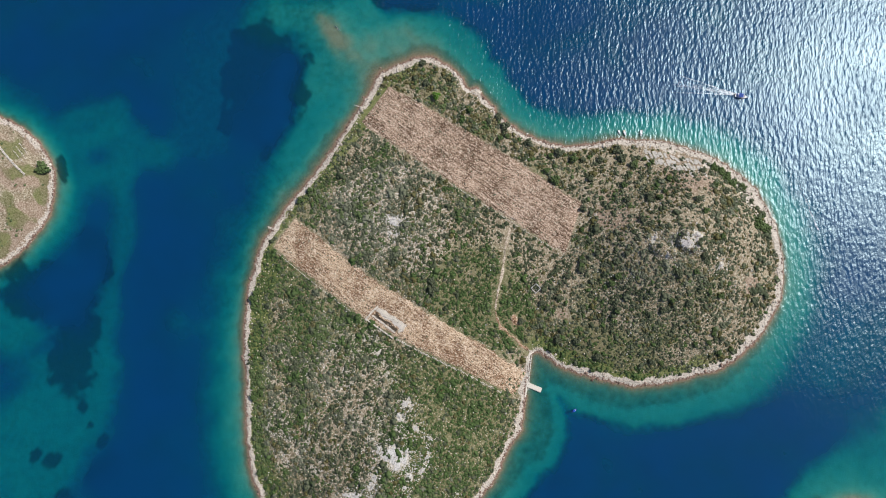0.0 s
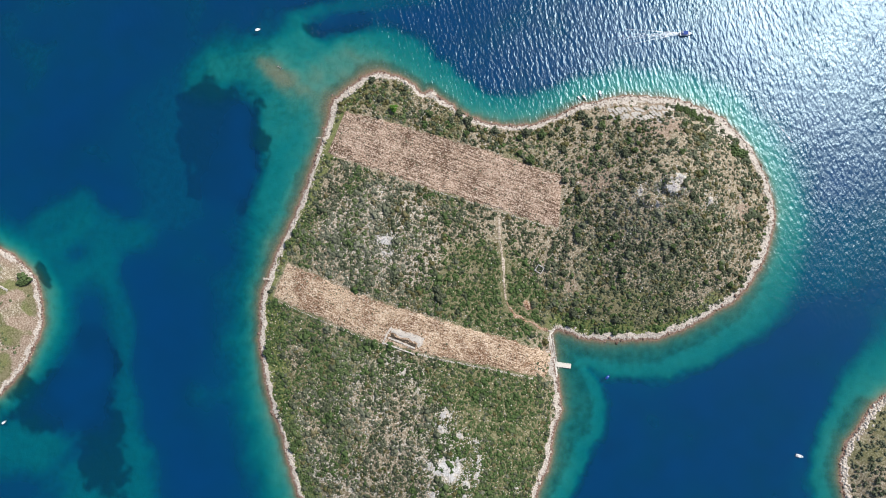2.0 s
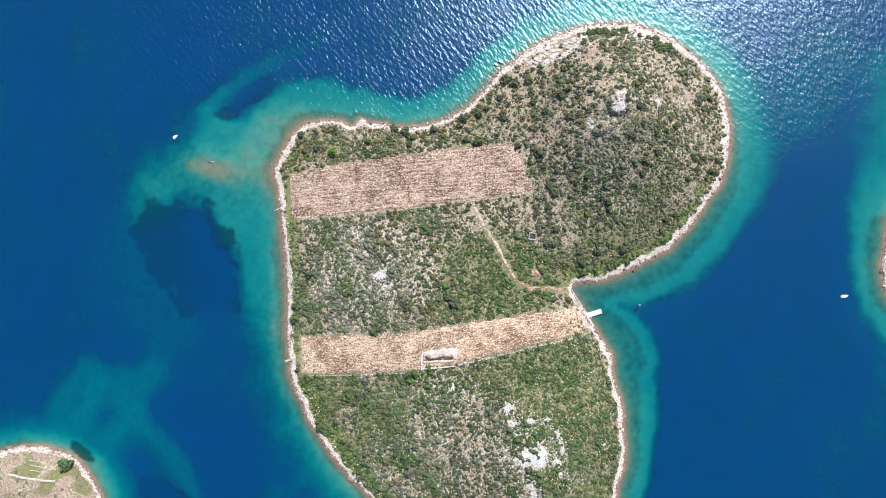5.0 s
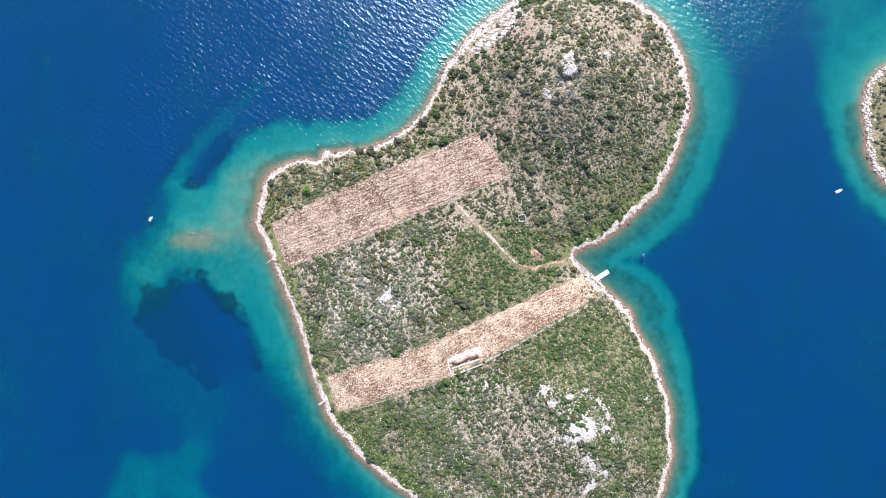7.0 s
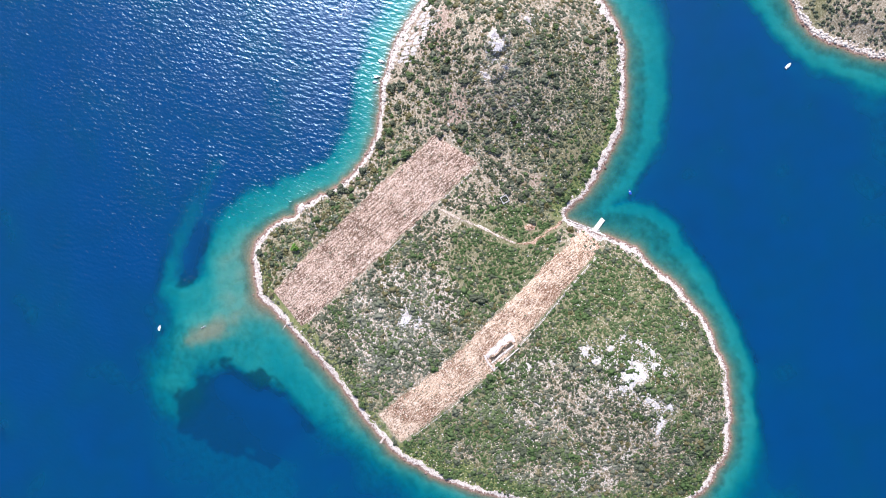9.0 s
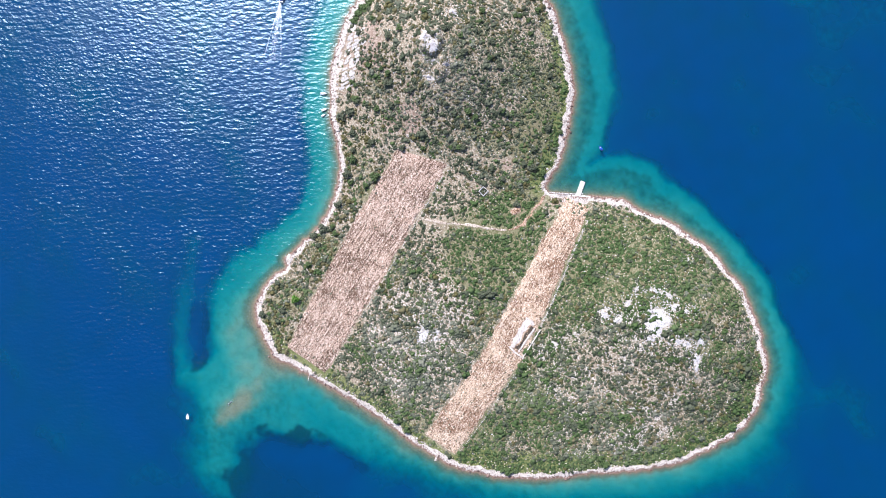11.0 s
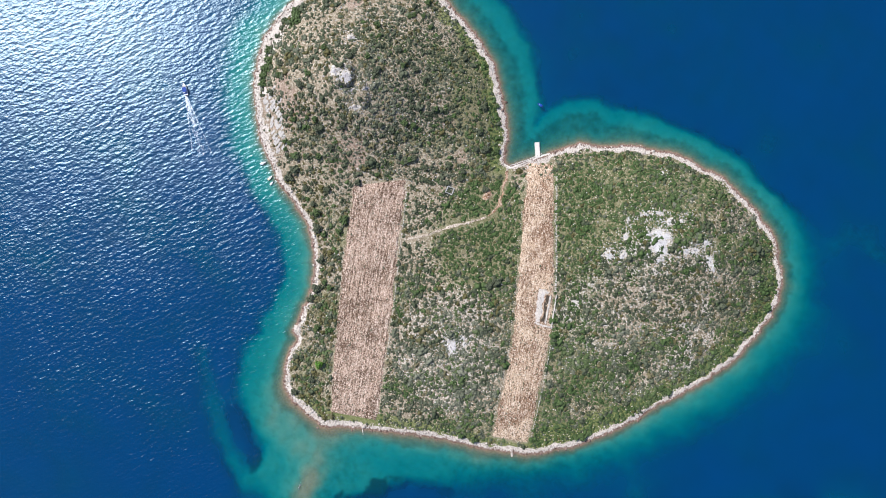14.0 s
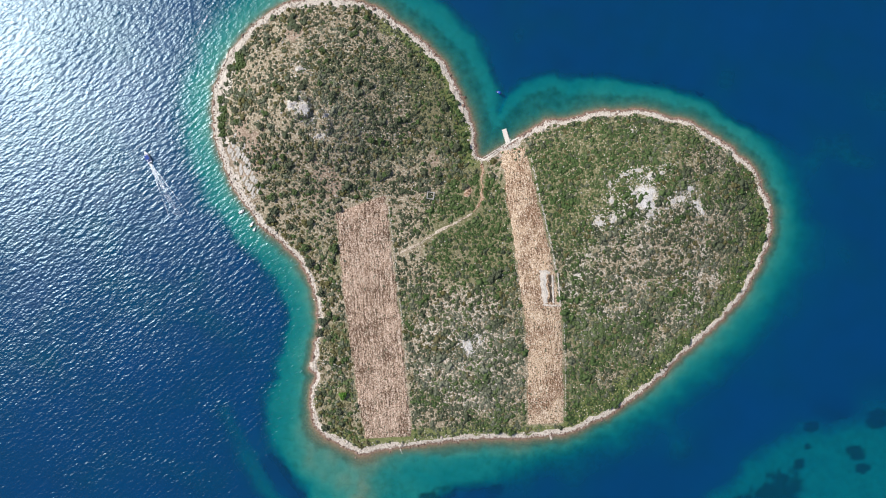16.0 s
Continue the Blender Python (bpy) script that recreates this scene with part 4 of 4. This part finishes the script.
stones_along("dry_stone_wall", [(-122, -104), (-116, -105), (-104, -106), (-97, -108)], 0.9, 1.0, 0.7, RUBBLE, "short dry-stone wall running down to the shore", "dry-stone wall")
stones_along("dry_stone_wall", [(122, 92), (130, 88), (142, 90)], 0.5, 2.0, 0.45, RUBBLE, *wall_tags)

enclosure = tagged(new("stone_enclosure"), "long enclosure of heaped white stones round a trench", "stone enclosure")
heap = (None, None)
draped("bank_mound", [(89.6, -18), (90.4, -26), (91.6, -36), (93.4, -50)], [(97.0, -18), (96.6, -26), (97.0, -36), (98.0, -50)], HEAP, 1.2, "", "", enclosure, 0.1)
stones_along("west_bank", [(91.5, -19), (92.5, -30), (94.2, -40), (95.6, -49)], 4.0, 0.8, 0.5, HEAP, *heap, 1, enclosure, 1.3)
stones_along("north_bank", [(92, -20), (96, -19.5), (99, -21)], 3.0, 0.7, 0.6, HEAP, *heap, 2, enclosure, 0.8)
stones_along("inner_wall", [(102.0, -23), (102.4, -35), (103.2, -49)], 1.5, 0.7, 0.62, HEAP, *heap, 2, enclosure, 0.8)
stones_along("east_wall", [(107.0, -21), (108.2, -35), (109.5, -51)], 1.6, 0.8, 0.8, HEAP, *heap, 2, enclosure, 0.8)
stones_along("south_wall", [(94, -50.5), (101, -51.5), (110, -51.5)], 1.6, 0.8, 0.7, HEAP, *heap, 2, enclosure, 0.8)
# flat strip of very dark brown between the bank and the inner wall
draped("trench_floor", [(97.6, -23), (98.0, -35), (98.9, -48)], [(100.6, -23), (101.0, -35), (101.9, -48)], TRENCH, 0.62, "dark earth on the trench floor", "earth", None, 1.0)
ruin = tagged(new("ruined_hut"), "roofless square ruin of a grey stone hut", "ruin")
for a, b in (((-15, 49), (-9, 48)), ((-9, 48), (-8, 54)), ((-8, 54), (-14, 55)), ((-14, 55), (-15, 49))):
    stones_along("wall", [a, ((a[0] + b[0]) / 2, (a[1] + b[1]) / 2), b], 0.5, 0.6, 0.5, LIMESTONE, "", "", 4, ruin)


def outcrop(cx, cy, rx, ry, turn, mat=LIMESTONE, label="bare grey-white limestone outcrop on the hillside", edge=3, high=0.9):
    """A broken shelf of bare rock: a faceted sheet with an uneven rim and loose blocks on it."""
    n_r, n_a = 9, 40
    rad, ang = np.meshgrid(np.linspace(0.03, 1, n_r), np.linspace(0, 2 * math.pi, n_a, endpoint=False))
    rim = 0.92 + 0.34 * rough(cx * 7 + np.cos(ang) * 6, cy * 7 + np.sin(ang) * 6, 6) + 0.30 * rough(cx * 5 + np.cos(ang) * 6, cy * 5 + np.sin(ang) * 6, 2)
    c, s_ = math.cos(radians(turn)), math.sin(radians(turn))
    u, v = rad * rim * rx * np.cos(ang), rad * rim * ry * np.sin(ang)
    px, py = cx + u * c - v * s_, cy + u * s_ + v * c
    pz = height_at(px.ravel(), py.ravel()).reshape(px.shape) + high * (1 - rad**edge) - 0.25 + rng.uniform(-0.22, 0.30, px.shape)
    i_, j_ = np.meshgrid(np.arange(n_r - 1), np.arange(n_a))
    i_, j_ = i_.ravel(), j_.ravel()
    k_ = (j_ + 1) % n_a
    verts = np.dstack([px, py, pz]).reshape(-1, 3)
    faces = np.c_[j_ * n_r + i_, j_ * n_r + i_ + 1, k_ * n_r + i_ + 1, k_ * n_r + i_]
    return tagged(solid("rock_outcrop", verts, faces, mat, smooth=False), label, "rock", "limestone outcrops")


for o in OUTCROPS:
    outcrop(o[0], o[1], 0.85 * o[2], 0.85 * o[3], o[4], CREST_ROCK if o[0] < 0 else LIMESTONE)
def slab(cx, cy, length, wide, turn, thick):
    """A long angular plate of bedrock with broken ends, dipping towards the sea."""
    bm = bmesh.new()
    n_ = 9
    corner = []
    for k_ in range(n_):
        a = 2 * math.pi * (k_ + rng.uniform(-0.25, 0.25)) / n_
        c, s_ = math.cos(a), math.sin(a)
        u, v = length / 2 * math.copysign(abs(c) ** 0.6, c) * rng.uniform(0.85, 1.1), wide / 2 * math.copysign(abs(s_) ** 0.6, s_) * rng.uniform(0.8, 1.15)
        corner.append((u, v))
    c, s_ = math.cos(radians(turn)), math.sin(radians(turn))
    base = float(height_at(cx, cy)[0])
    rise = height_at([cx + u * c - v * s_ for u, v in corner], [cy + u * s_ + v * c for u, v in corner]) - base
    top = [bm.verts.new((u, v, z_ + 0.35 * thick + 0.06 * v + rng.uniform(-0.08, 0.08))) for (u, v), z_ in zip(corner, rise)]
    low = [bm.verts.new((u * 1.04, v * 1.06, z_ - thick)) for (u, v), z_ in zip(corner, rise)]
    mid_ = bm.verts.new((0, 0, 0.35 * thick + 0.12))
    for k_ in range(n_):
        m_ = (k_ + 1) % n_
        bm.faces.new((top[k_], top[m_], mid_))
        bm.faces.new((low[k_], low[m_], top[m_], top[k_]))
    me = bpy.data.meshes.new("rock_slab")
    bm.to_mesh(me)
    bm.free()
    me.materials.append(SLAB)
    ob = new("rock_slab", me)
    ob.matrix_world = pose(cx, cy, base, 0, 0, turn)
    return tagged(ob, "angular grey-white limestone slab split by dark cracks above the sea", "rock", "limestone slabs")


for row in range(15):
    at_ = rng.uniform(3.0, 5.0)
    while at_ < 20.5 - 0.5 * abs(row - 6):
        ln_ = rng.uniform(4.0, 10.0)
        u, off_ = (row + 0.5 + rng.uniform(-0.25, 0.25)) / 15, at_ + ln_ / 2
        at_ += ln_ + rng.uniform(0.2, 1.6)
        if rng.uniform() < 0.12:
            continue
        slab(-204 + 24 * u + 0.62 * off_, 92 - 48 * u + 0.78 * off_, ln_, rng.uniform(2.0, 3.6), 58 + rng.normal(0, 9), rng.uniform(0.8, 2.2))
for o in ((-205, 150, 4, 14, -8), (-200, 180, 4, 10, -30)):
    outcrop(*o, SHORE_ROCK, "smooth pale limestone slab sloping towards the sea")
outcrop(-87, -254, 0.9, 5, -8, LIMESTONE, "low reef of pale rock just breaking the surface")
for o in ((-93, -182, 6, 3, 35), (-84, -186, 4, 4, 0), (-100, -176, 4, 2.5, 40)):
    outcrop(*o, SHORE_ROCK, "rough pale bedrock at the tip of the island", 3, 0.5)
outcrop(-122, -106, 4, 3, 0, SHORE_ROCK, "pale limestone spur jutting from the shore")


# ---- quay ----
QUAY = [(32, 88), (39, 85.5), (44, 88), (51, 93), (58, 98), (64, 102.5), (73, 106.5)]
def box_mesh(bm, lo, hi, bevel=0.0):
    made = bmesh.ops.create_cube(bm, size=1.0)["verts"]
    for v in made:
        v.co = Vector([(lo[k] + hi[k]) / 2 + v.co[k] * (hi[k] - lo[k]) for k in range(3)])
    if bevel:
        edges = list({e for v in made for e in v.link_edges})
        bmesh.ops.bevel(bm, geom=edges, offset=bevel, segments=2, affect="EDGES")


stones_along("stone_groyne", [(-43, -182), (-41, -187), (-39, -192)], 1.2, 0.45, 0.6, SHORE_ROCK, "low stone groyne running into the shallows", "groyne", 1, None, 0.2)
stones_along("stone_groyne", [(100, -172), (102, -177), (103, -180)], 2.4, 0.5, 0.8, SHORE_ROCK, "low stone groyne running into the shallows", "groyne", 1, None, 0.2)
quay = tagged(new("stone_jetty"), "short pale concrete jetty at the cove", "jetty")
quay.matrix_world = pose(60.8, 104.2, 0, 0, 0, 17)
bm = bmesh.new()
box_mesh(bm, (-2.2, -4, -3.0), (2.2, 10.5, 0.9), 0.15)
part("deck", bm, CONCRETE, quay)
for y_ in (3, 6, 9):
    for x_ in (-1.8, 1.8):
        bm = bmesh.new()
        bmesh.ops.create_cone(bm, cap_ends=True, segments=10, radius1=0.16, radius2=0.2, depth=0.5)
        bmesh.ops.translate(bm, verts=bm.verts, vec=(x_, y_, 1.1))
        part("bollard", bm, ENGINE, quay, "dark iron bollard")
draped("quay_edge", *lines_beside(QUAY, 1.3), CONCRETE, 0.5, "pale concrete walkway round the head of the cove", "walkway")
stones_along("shore_wall", [(64, 104.5), (57, 99), (50, 94.5), (43, 90), (38, 87.5)], 0.9, 0.9, 0.7, RUBBLE, "stone quay wall round the head of the cove", "quay wall", 2)


# ---- boats ----
def hull_mesh(length, beam, free, draught):
    bm, rings, n_s, n_p = bmesh.new(), [], 14, 9
    for i_ in range(n_s + 1):
        u = i_ / n_s
        half = beam / 2 * (1 - max(0, (u - 0.45) / 0.55) ** 2.2) * (0.86 + 0.14 * min(u / 0.3, 1)) + 0.01
        top = free * (1 + 0.35 * u * u)
        rings.append([bm.verts.new((half * math.sin(a), (u - 0.5) * length + 0.06 * length * u * (1 - abs(a) / 1.6), -draught * (1 - u**3) + (top + draught * (1 - u**3)) * (1 - math.cos(a)) ** 0.9)) for a in np.linspace(-math.pi / 2, math.pi / 2, n_p)])
    for r0, r1 in zip(rings[:-1], rings[1:]):
        for k_ in range(n_p - 1):
            bm.faces.new((r0[k_], r0[k_ + 1], r1[k_ + 1], r1[k_]))
    bm.faces.new(rings[0])
    for f in bm.faces:
        f.smooth = True
    return bm


def deck_mesh(length, beam, z_, inset):
    bm, lo, hi = bmesh.new(), [], []
    for i_ in range(15):
        u = i_ / 14
        half = max(beam / 2 * (1 - max(0, (u - 0.45) / 0.55) ** 2.2) * (0.86 + 0.14 * min(u / 0.3, 1)) - inset, 0.02)
        y_ = (u - 0.5) * length
        zz = z_ * (1 + 0.35 * u * u)
        lo.append(bm.verts.new((-half, y_, zz)))
        hi.append(bm.verts.new((half, y_, zz)))
    for a in range(14):
        bm.faces.new((lo[a], hi[a], hi[a + 1], lo[a + 1]))
    return bm


def motor_boat(x_, y_, turn, length, beam, hull_mat, top_mat, label, canopy=True, deck_mat=WHITE):
    boat = tagged(new("motor_boat"), label, "boat")
    boat.matrix_world = pose(x_, y_, 0.05, 0, 0, turn)
    part("hull", hull_mesh(length, beam, 0.11 * length, 0.04 * length), hull_mat, boat)
    part("deck", deck_mesh(length, beam, 0.10 * length, 0.12), deck_mat, boat)
    bm = bmesh.new()
    box_mesh(bm, (-beam * 0.33, -0.05 * length, 0.10 * length), (beam * 0.33, 0.18 * length, 0.19 * length), 0.03 * length)
    part("console", bm, WHITE, boat)
    bm = bmesh.new()
    box_mesh(bm, (-beam * 0.30, 0.181 * length, 0.135 * length), (beam * 0.30, 0.20 * length, 0.20 * length), 0.004 * length)
    part("windscreen", bm, TINTED, boat)
    if canopy:
        bm = bmesh.new()
        box_mesh(bm, (-beam * 0.42, -0.28 * length, 0.27 * length), (beam * 0.42, 0.10 * length, 0.285 * length), 0.006 * length)
        top = part("canopy", bm, top_mat, boat)
        for sx in (-1, 1):
            for yy in (-0.26, 0.08):
                bm = bmesh.new()
                bmesh.ops.create_cone(bm, cap_ends=True, segments=6, radius1=0.03, radius2=0.03, depth=0.18 * length)
                bmesh.ops.translate(bm, verts=bm.verts, vec=(sx * beam * 0.38, yy * length, 0.185 * length))
                part("post", bm, METAL, top)
    bm = bmesh.new()
    box_mesh(bm, (-beam * 0.34, -0.40 * length, 0.10 * length), (beam * 0.34, -0.31 * length, 0.15 * length), 0.01 * length)
    part("bench", bm, top_mat, boat)
    bm = bmesh.new()
    box_mesh(bm, (-0.07 * length, -0.56 * length, 0.0), (0.07 * length, -0.485 * length, 0.17 * length), 0.02 * length)
    part("outboard_engine", bm, ENGINE, boat)
    return boat


motor_boat(-275, 88, 26, 12.0, 4.4, BLUE, NAVY, "blue motor boat under way with a white bow")
motor_boat(52.5, 148.8, 70, 5.4, 2.5, BLUE, BLUE, "small blue motor boat moored in the cove", True, NAVY)
motor_boat(45.5, 333.5, 10, 7.0, 2.7, WHITE, WHITE, "white motor boat anchored off the rocky isle")
motor_boat(-112, -289, 40, 5.4, 2.4, WHITE, SAILCLOTH, "white motor boat moored beside the sandbank")
motor_boat(324, -343, 60, 5.0, 2.0, WHITE, WHITE, "small white open boat anchored off the grassy isle", False)
motor_boat(-188.5, 37, -55, 6.0, 2.4, WHITE, WHITE, "small white open boat pulled in at the shore", False)
motor_boat(-179, 25, -35, 5.5, 2.3, YELLOW, YELLOW, "small yellow boat lying by the rocks", False)
motor_boat(-176.5, 20.5, -30, 4.2, 1.9, WHITE, WHITE, "white dinghy lying by the rocks", False)

yacht = tagged(new("sailing_yacht"), "white sailing yacht heeling under full sail", "sailing boat")
yacht.matrix_world = pose(-131.5, -479, 0.1, 0, -22, 58)
part("hull", hull_mesh(14, 4.2, 1.25, 0.8), WHITE, yacht)
part("deck", deck_mesh(14, 4.2, 1.17, 0.10), WHITE, yacht)
bm = bmesh.new()
box_mesh(bm, (-1.1, -1.5, 1.1), (1.1, 3.0, 1.75), 0.2)
part("cabin", bm, WHITE, yacht)
bm = bmesh.new()
bmesh.ops.create_cone(bm, cap_ends=True, segments=10, radius1=0.11, radius2=0.07, depth=18.5)
bmesh.ops.translate(bm, verts=bm.verts, vec=(0, 1.2, 10.4))
part("mast", bm, METAL, yacht)
bm = bmesh.new()
bmesh.ops.create_cone(bm, cap_ends=True, segments=8, radius1=0.08, radius2=0.08, depth=5.6)
bmesh.ops.rotate(bm, verts=bm.verts, matrix=Matrix.Rotation(radians(90), 3, "X"))
bmesh.ops.translate(bm, verts=bm.verts, vec=(-0.3, -1.9, 2.4))
part("boom", bm, METAL, yacht)


def sail(name, a, b, top, belly):
    """A triangular sail with a belly and some thickness."""
    bm, n_ = bmesh.new(), 10
    a, b, top = Vector(a), Vector(b), Vector(top)
    for off in (0, 0.04):
        rows = []
        for i_ in range(n_ + 1):
            v = i_ / n_
            rows.append([bm.verts.new(a.lerp(top, v).lerp(b.lerp(top, v), k_ / n_) + Vector((off + belly * 4 * (k_ / n_) * (1 - k_ / n_) * (1 - v), 0, 0))) for k_ in range(n_ + 1)])
        for r0, r1 in zip(rows[:-1], rows[1:]):
            for k_ in range(n_):
                bm.faces.new((r0[k_], r0[k_ + 1], r1[k_ + 1], r1[k_]))
    for f in bm.faces:
        f.smooth = True
    part(name, bm, SAILCLOTH, yacht, "white sail filled by the wind")


sail("mainsail", (0.1, 1.0, 2.6), (-1.0, -5.4, 2.6), (0, 1.1, 19.4), -0.8)
sail("foresail", (0.0, 6.2, 1.7), (-1.6, -0.6, 2.2), (0, 1.3, 18.0), -0.9)


def wake(x_, y_, turn, length, spread, label, count):
    """Foam flecks behind a boat, thinning out."""
    u = rng.uniform(0, 1, count) ** 1.4
    arm = np.where(rng.uniform(0, 1, count) < 0.35, rng.choice([-1, 1], count) * u * spread, rng.normal(0, 0.18 * spread, count) * (0.3 + u))
    back_, side = -u * length, arm + rng.normal(0, 0.3, count)
    c, s_ = math.cos(radians(turn)), math.sin(radians(turn))
    px, py = x_ + side * c - back_ * s_, y_ + side * s_ + back_ * c
    strewn("boat_wake", px, py, np.zeros(count), rng.gamma(2.0, 0.11, count) * (1.1 - 0.7 * u) + 0.05, STONES, FOAM, label, "foam", flat=0.12)


wake(-274, 84, 28, 60, 9.0, "white foam wake trailing behind the motor boat", 1500)
wake(-219, 219, -30, 58, 2.2, "faint streak of old foam drifting off the shore", 160)
wake(-126, -483, 16, 24, 1.6, "thin white wake behind the sailing yacht", 260)


# ---- trees ----
def tree(x_, y_, radius, high, mat, label, tint=0.2):
    t_ = tagged(new("tree"), label, "tree", "trees of the island")
    z_ = float(height_at(x_, y_)[0])
    t_.matrix_world = pose(x_, y_, z_ - 0.1)
    bm = bmesh.new()
    for k_ in range(5):
        a = k_ * 2.5 + rng.uniform(0, 1)
        lean = 0.0 if k_ == 0 else 0.55
        rot = Matrix.Rotation(a, 4, "Z") @ Matrix.Rotation(lean, 4, "Y")
        ln = high * (0.7 if k_ == 0 else 0.5)
        made = bmesh.ops.create_cone(bm, cap_ends=True, segments=7, radius1=0.07 * high if k_ == 0 else 0.04 * high, radius2=0.02 * high, depth=ln)["verts"]
        bmesh.ops.transform(bm, verts=made, matrix=Matrix.Translation((0, 0, 0 if k_ == 0 else high * 0.3)) @ rot @ Matrix.Translation((0, 0, ln / 2)))
    part("trunk", bm, BARK, t_)
    count = 90
    a, e = rng.uniform(0, 6.28, count), np.arccos(rng.uniform(-0.25, 1, count))
    r = radius * rng.uniform(0.45, 1.0, count) * (1 + 0.22 * np.sin(3 * a + x_) + 0.15 * np.sin(5 * a + y_))
    vs, fs, at = [], [], 0
    for k_ in range(count):
        v = ICO_V * rng.uniform(0.6, 1.35, (12, 1)) * radius * rng.uniform(0.14, 0.26)
        vs.append(v + (r[k_] * math.sin(e[k_]) * math.cos(a[k_]), r[k_] * math.sin(e[k_]) * math.sin(a[k_]), 0.55 * high + 0.5 * high * math.cos(e[k_]) * r[k_] / radius))
        fs.append(ICO_F + at)
        at += 12
    crown = solid("crown", np.vstack(vs), np.vstack(fs), mat, t_)
    add_attr(crown, "tint", np.full(at, tint))
    return t_


for x_, y_, r, h in ((-129, 3, 3.6, 4.5), (-125, -11, 4.0, 5.0), (-161, 30, 4.0, 4.2), (-186, 172, 5.4, 3.6), (-188, 179, 4.6, 3.4), (-203, 131, 4.2, 2.8), (-205, 117, 4.0, 2.6), (-204, 124, 4.4, 2.8), (-204, 109, 3.6, 2.6), (-206, 141, 3.8, 3.0), (-102, 2, 4.0, 4.6), (-97, 39, 3.0, 3.6), (-159, 50, 3.6, 4.0), (-157, 37, 4.2, 4.4), (-115, -40, 3.4, 3.8), (-113, -66, 4.2, 4.4), (-116, -77, 3.6, 4.0), (-98, -151, 3.2, 3.6), (20, 60, 3.0, 3.6), (50, -22, 4.2, 4.6), (44, -27, 3.4, 4.0), (-112, -166, 3.0, 3.6)):
    tree(x_, y_, r, h, FRESH if x_ < -180 or not int(x_) % 3 else MAQUIS, "round dark-green evergreen tree standing above the shrubs")
for x_, y_, r, h in ((163, -146, 3.6, 5.0), (158, -148, 2.8, 4.0), (231, -86, 3.8, 5.0), (224, -84, 2.8, 4.0), (64, -172, 3.0, 4.5), (51, -171, 2.8, 4.0), (280, -38, 2.4, 3.5)):
    tree(x_, y_, r, h, FRESH, "bright green pine leaning over the shore rocks", 0.1)
tree(-94, -135, 3.6, 6.0, LIME, "bright green round tree beside the large field", 0.1)
tree(197, -385, 6.2, 6.0, FRESH, "broad dark tree on the shore of the grassy isle")
for k_ in range(3):
    stones_along("dry_stone_wall", [(194 + 4 * k_, -420 + k_), (195 + 4 * k_, -412), (196.5 + 4 * k_, -405 + k_)], 1.0, 1.2, 0.7, RUBBLE, "short row of white cleared stones on the grassy isle", "stone row", 1)
stones_along("dry_stone_wall", [(212, -393), (211, -405), (209, -420), (206, -436)], 2.2, 1.0, 0.8, RUBBLE, "tumbled white dry-stone wall on the grassy isle", "dry-stone wall", 2)

# large single shrubs that stand out on the north lobe and along the shores
big = []
for k_ in range(4):
    big.append(tree(-60 + 3 * k_, 66 + 2 * k_, 2.2 + 0.3 * k_, 2.8 + 0.2 * k_, MAQUIS if k_ % 2 else FRESH, "large rounded evergreen shrub standing alone", 0.15))
    big[-1].name = "large_shrub"
    tagged(big[-1], "large rounded evergreen shrub standing alone", "shrub", "large shrubs")
placed = 0
while placed < 70:
    px, py = rng.uniform(-205, 30), rng.uniform(-150, 225)
    if in_plot(np.array([px]), np.array([py]), LARGE_WEST, LARGE_EAST, 4.0)[0] or (py < 40 and px > -98):
        continue
    d_, w_ = inland(np.array([px]), np.array([py]))
    if d_[0] < 7 or w_[0] != 0 or (d_[0] > 30 and rng.uniform() > 0.5):
        continue
    copy_thing(big[placed % 4], pose(px, py, float(relief([px], [py], d_)[0]) - 0.1, 0, 0, rng.uniform(0, 360)))
    placed += 1
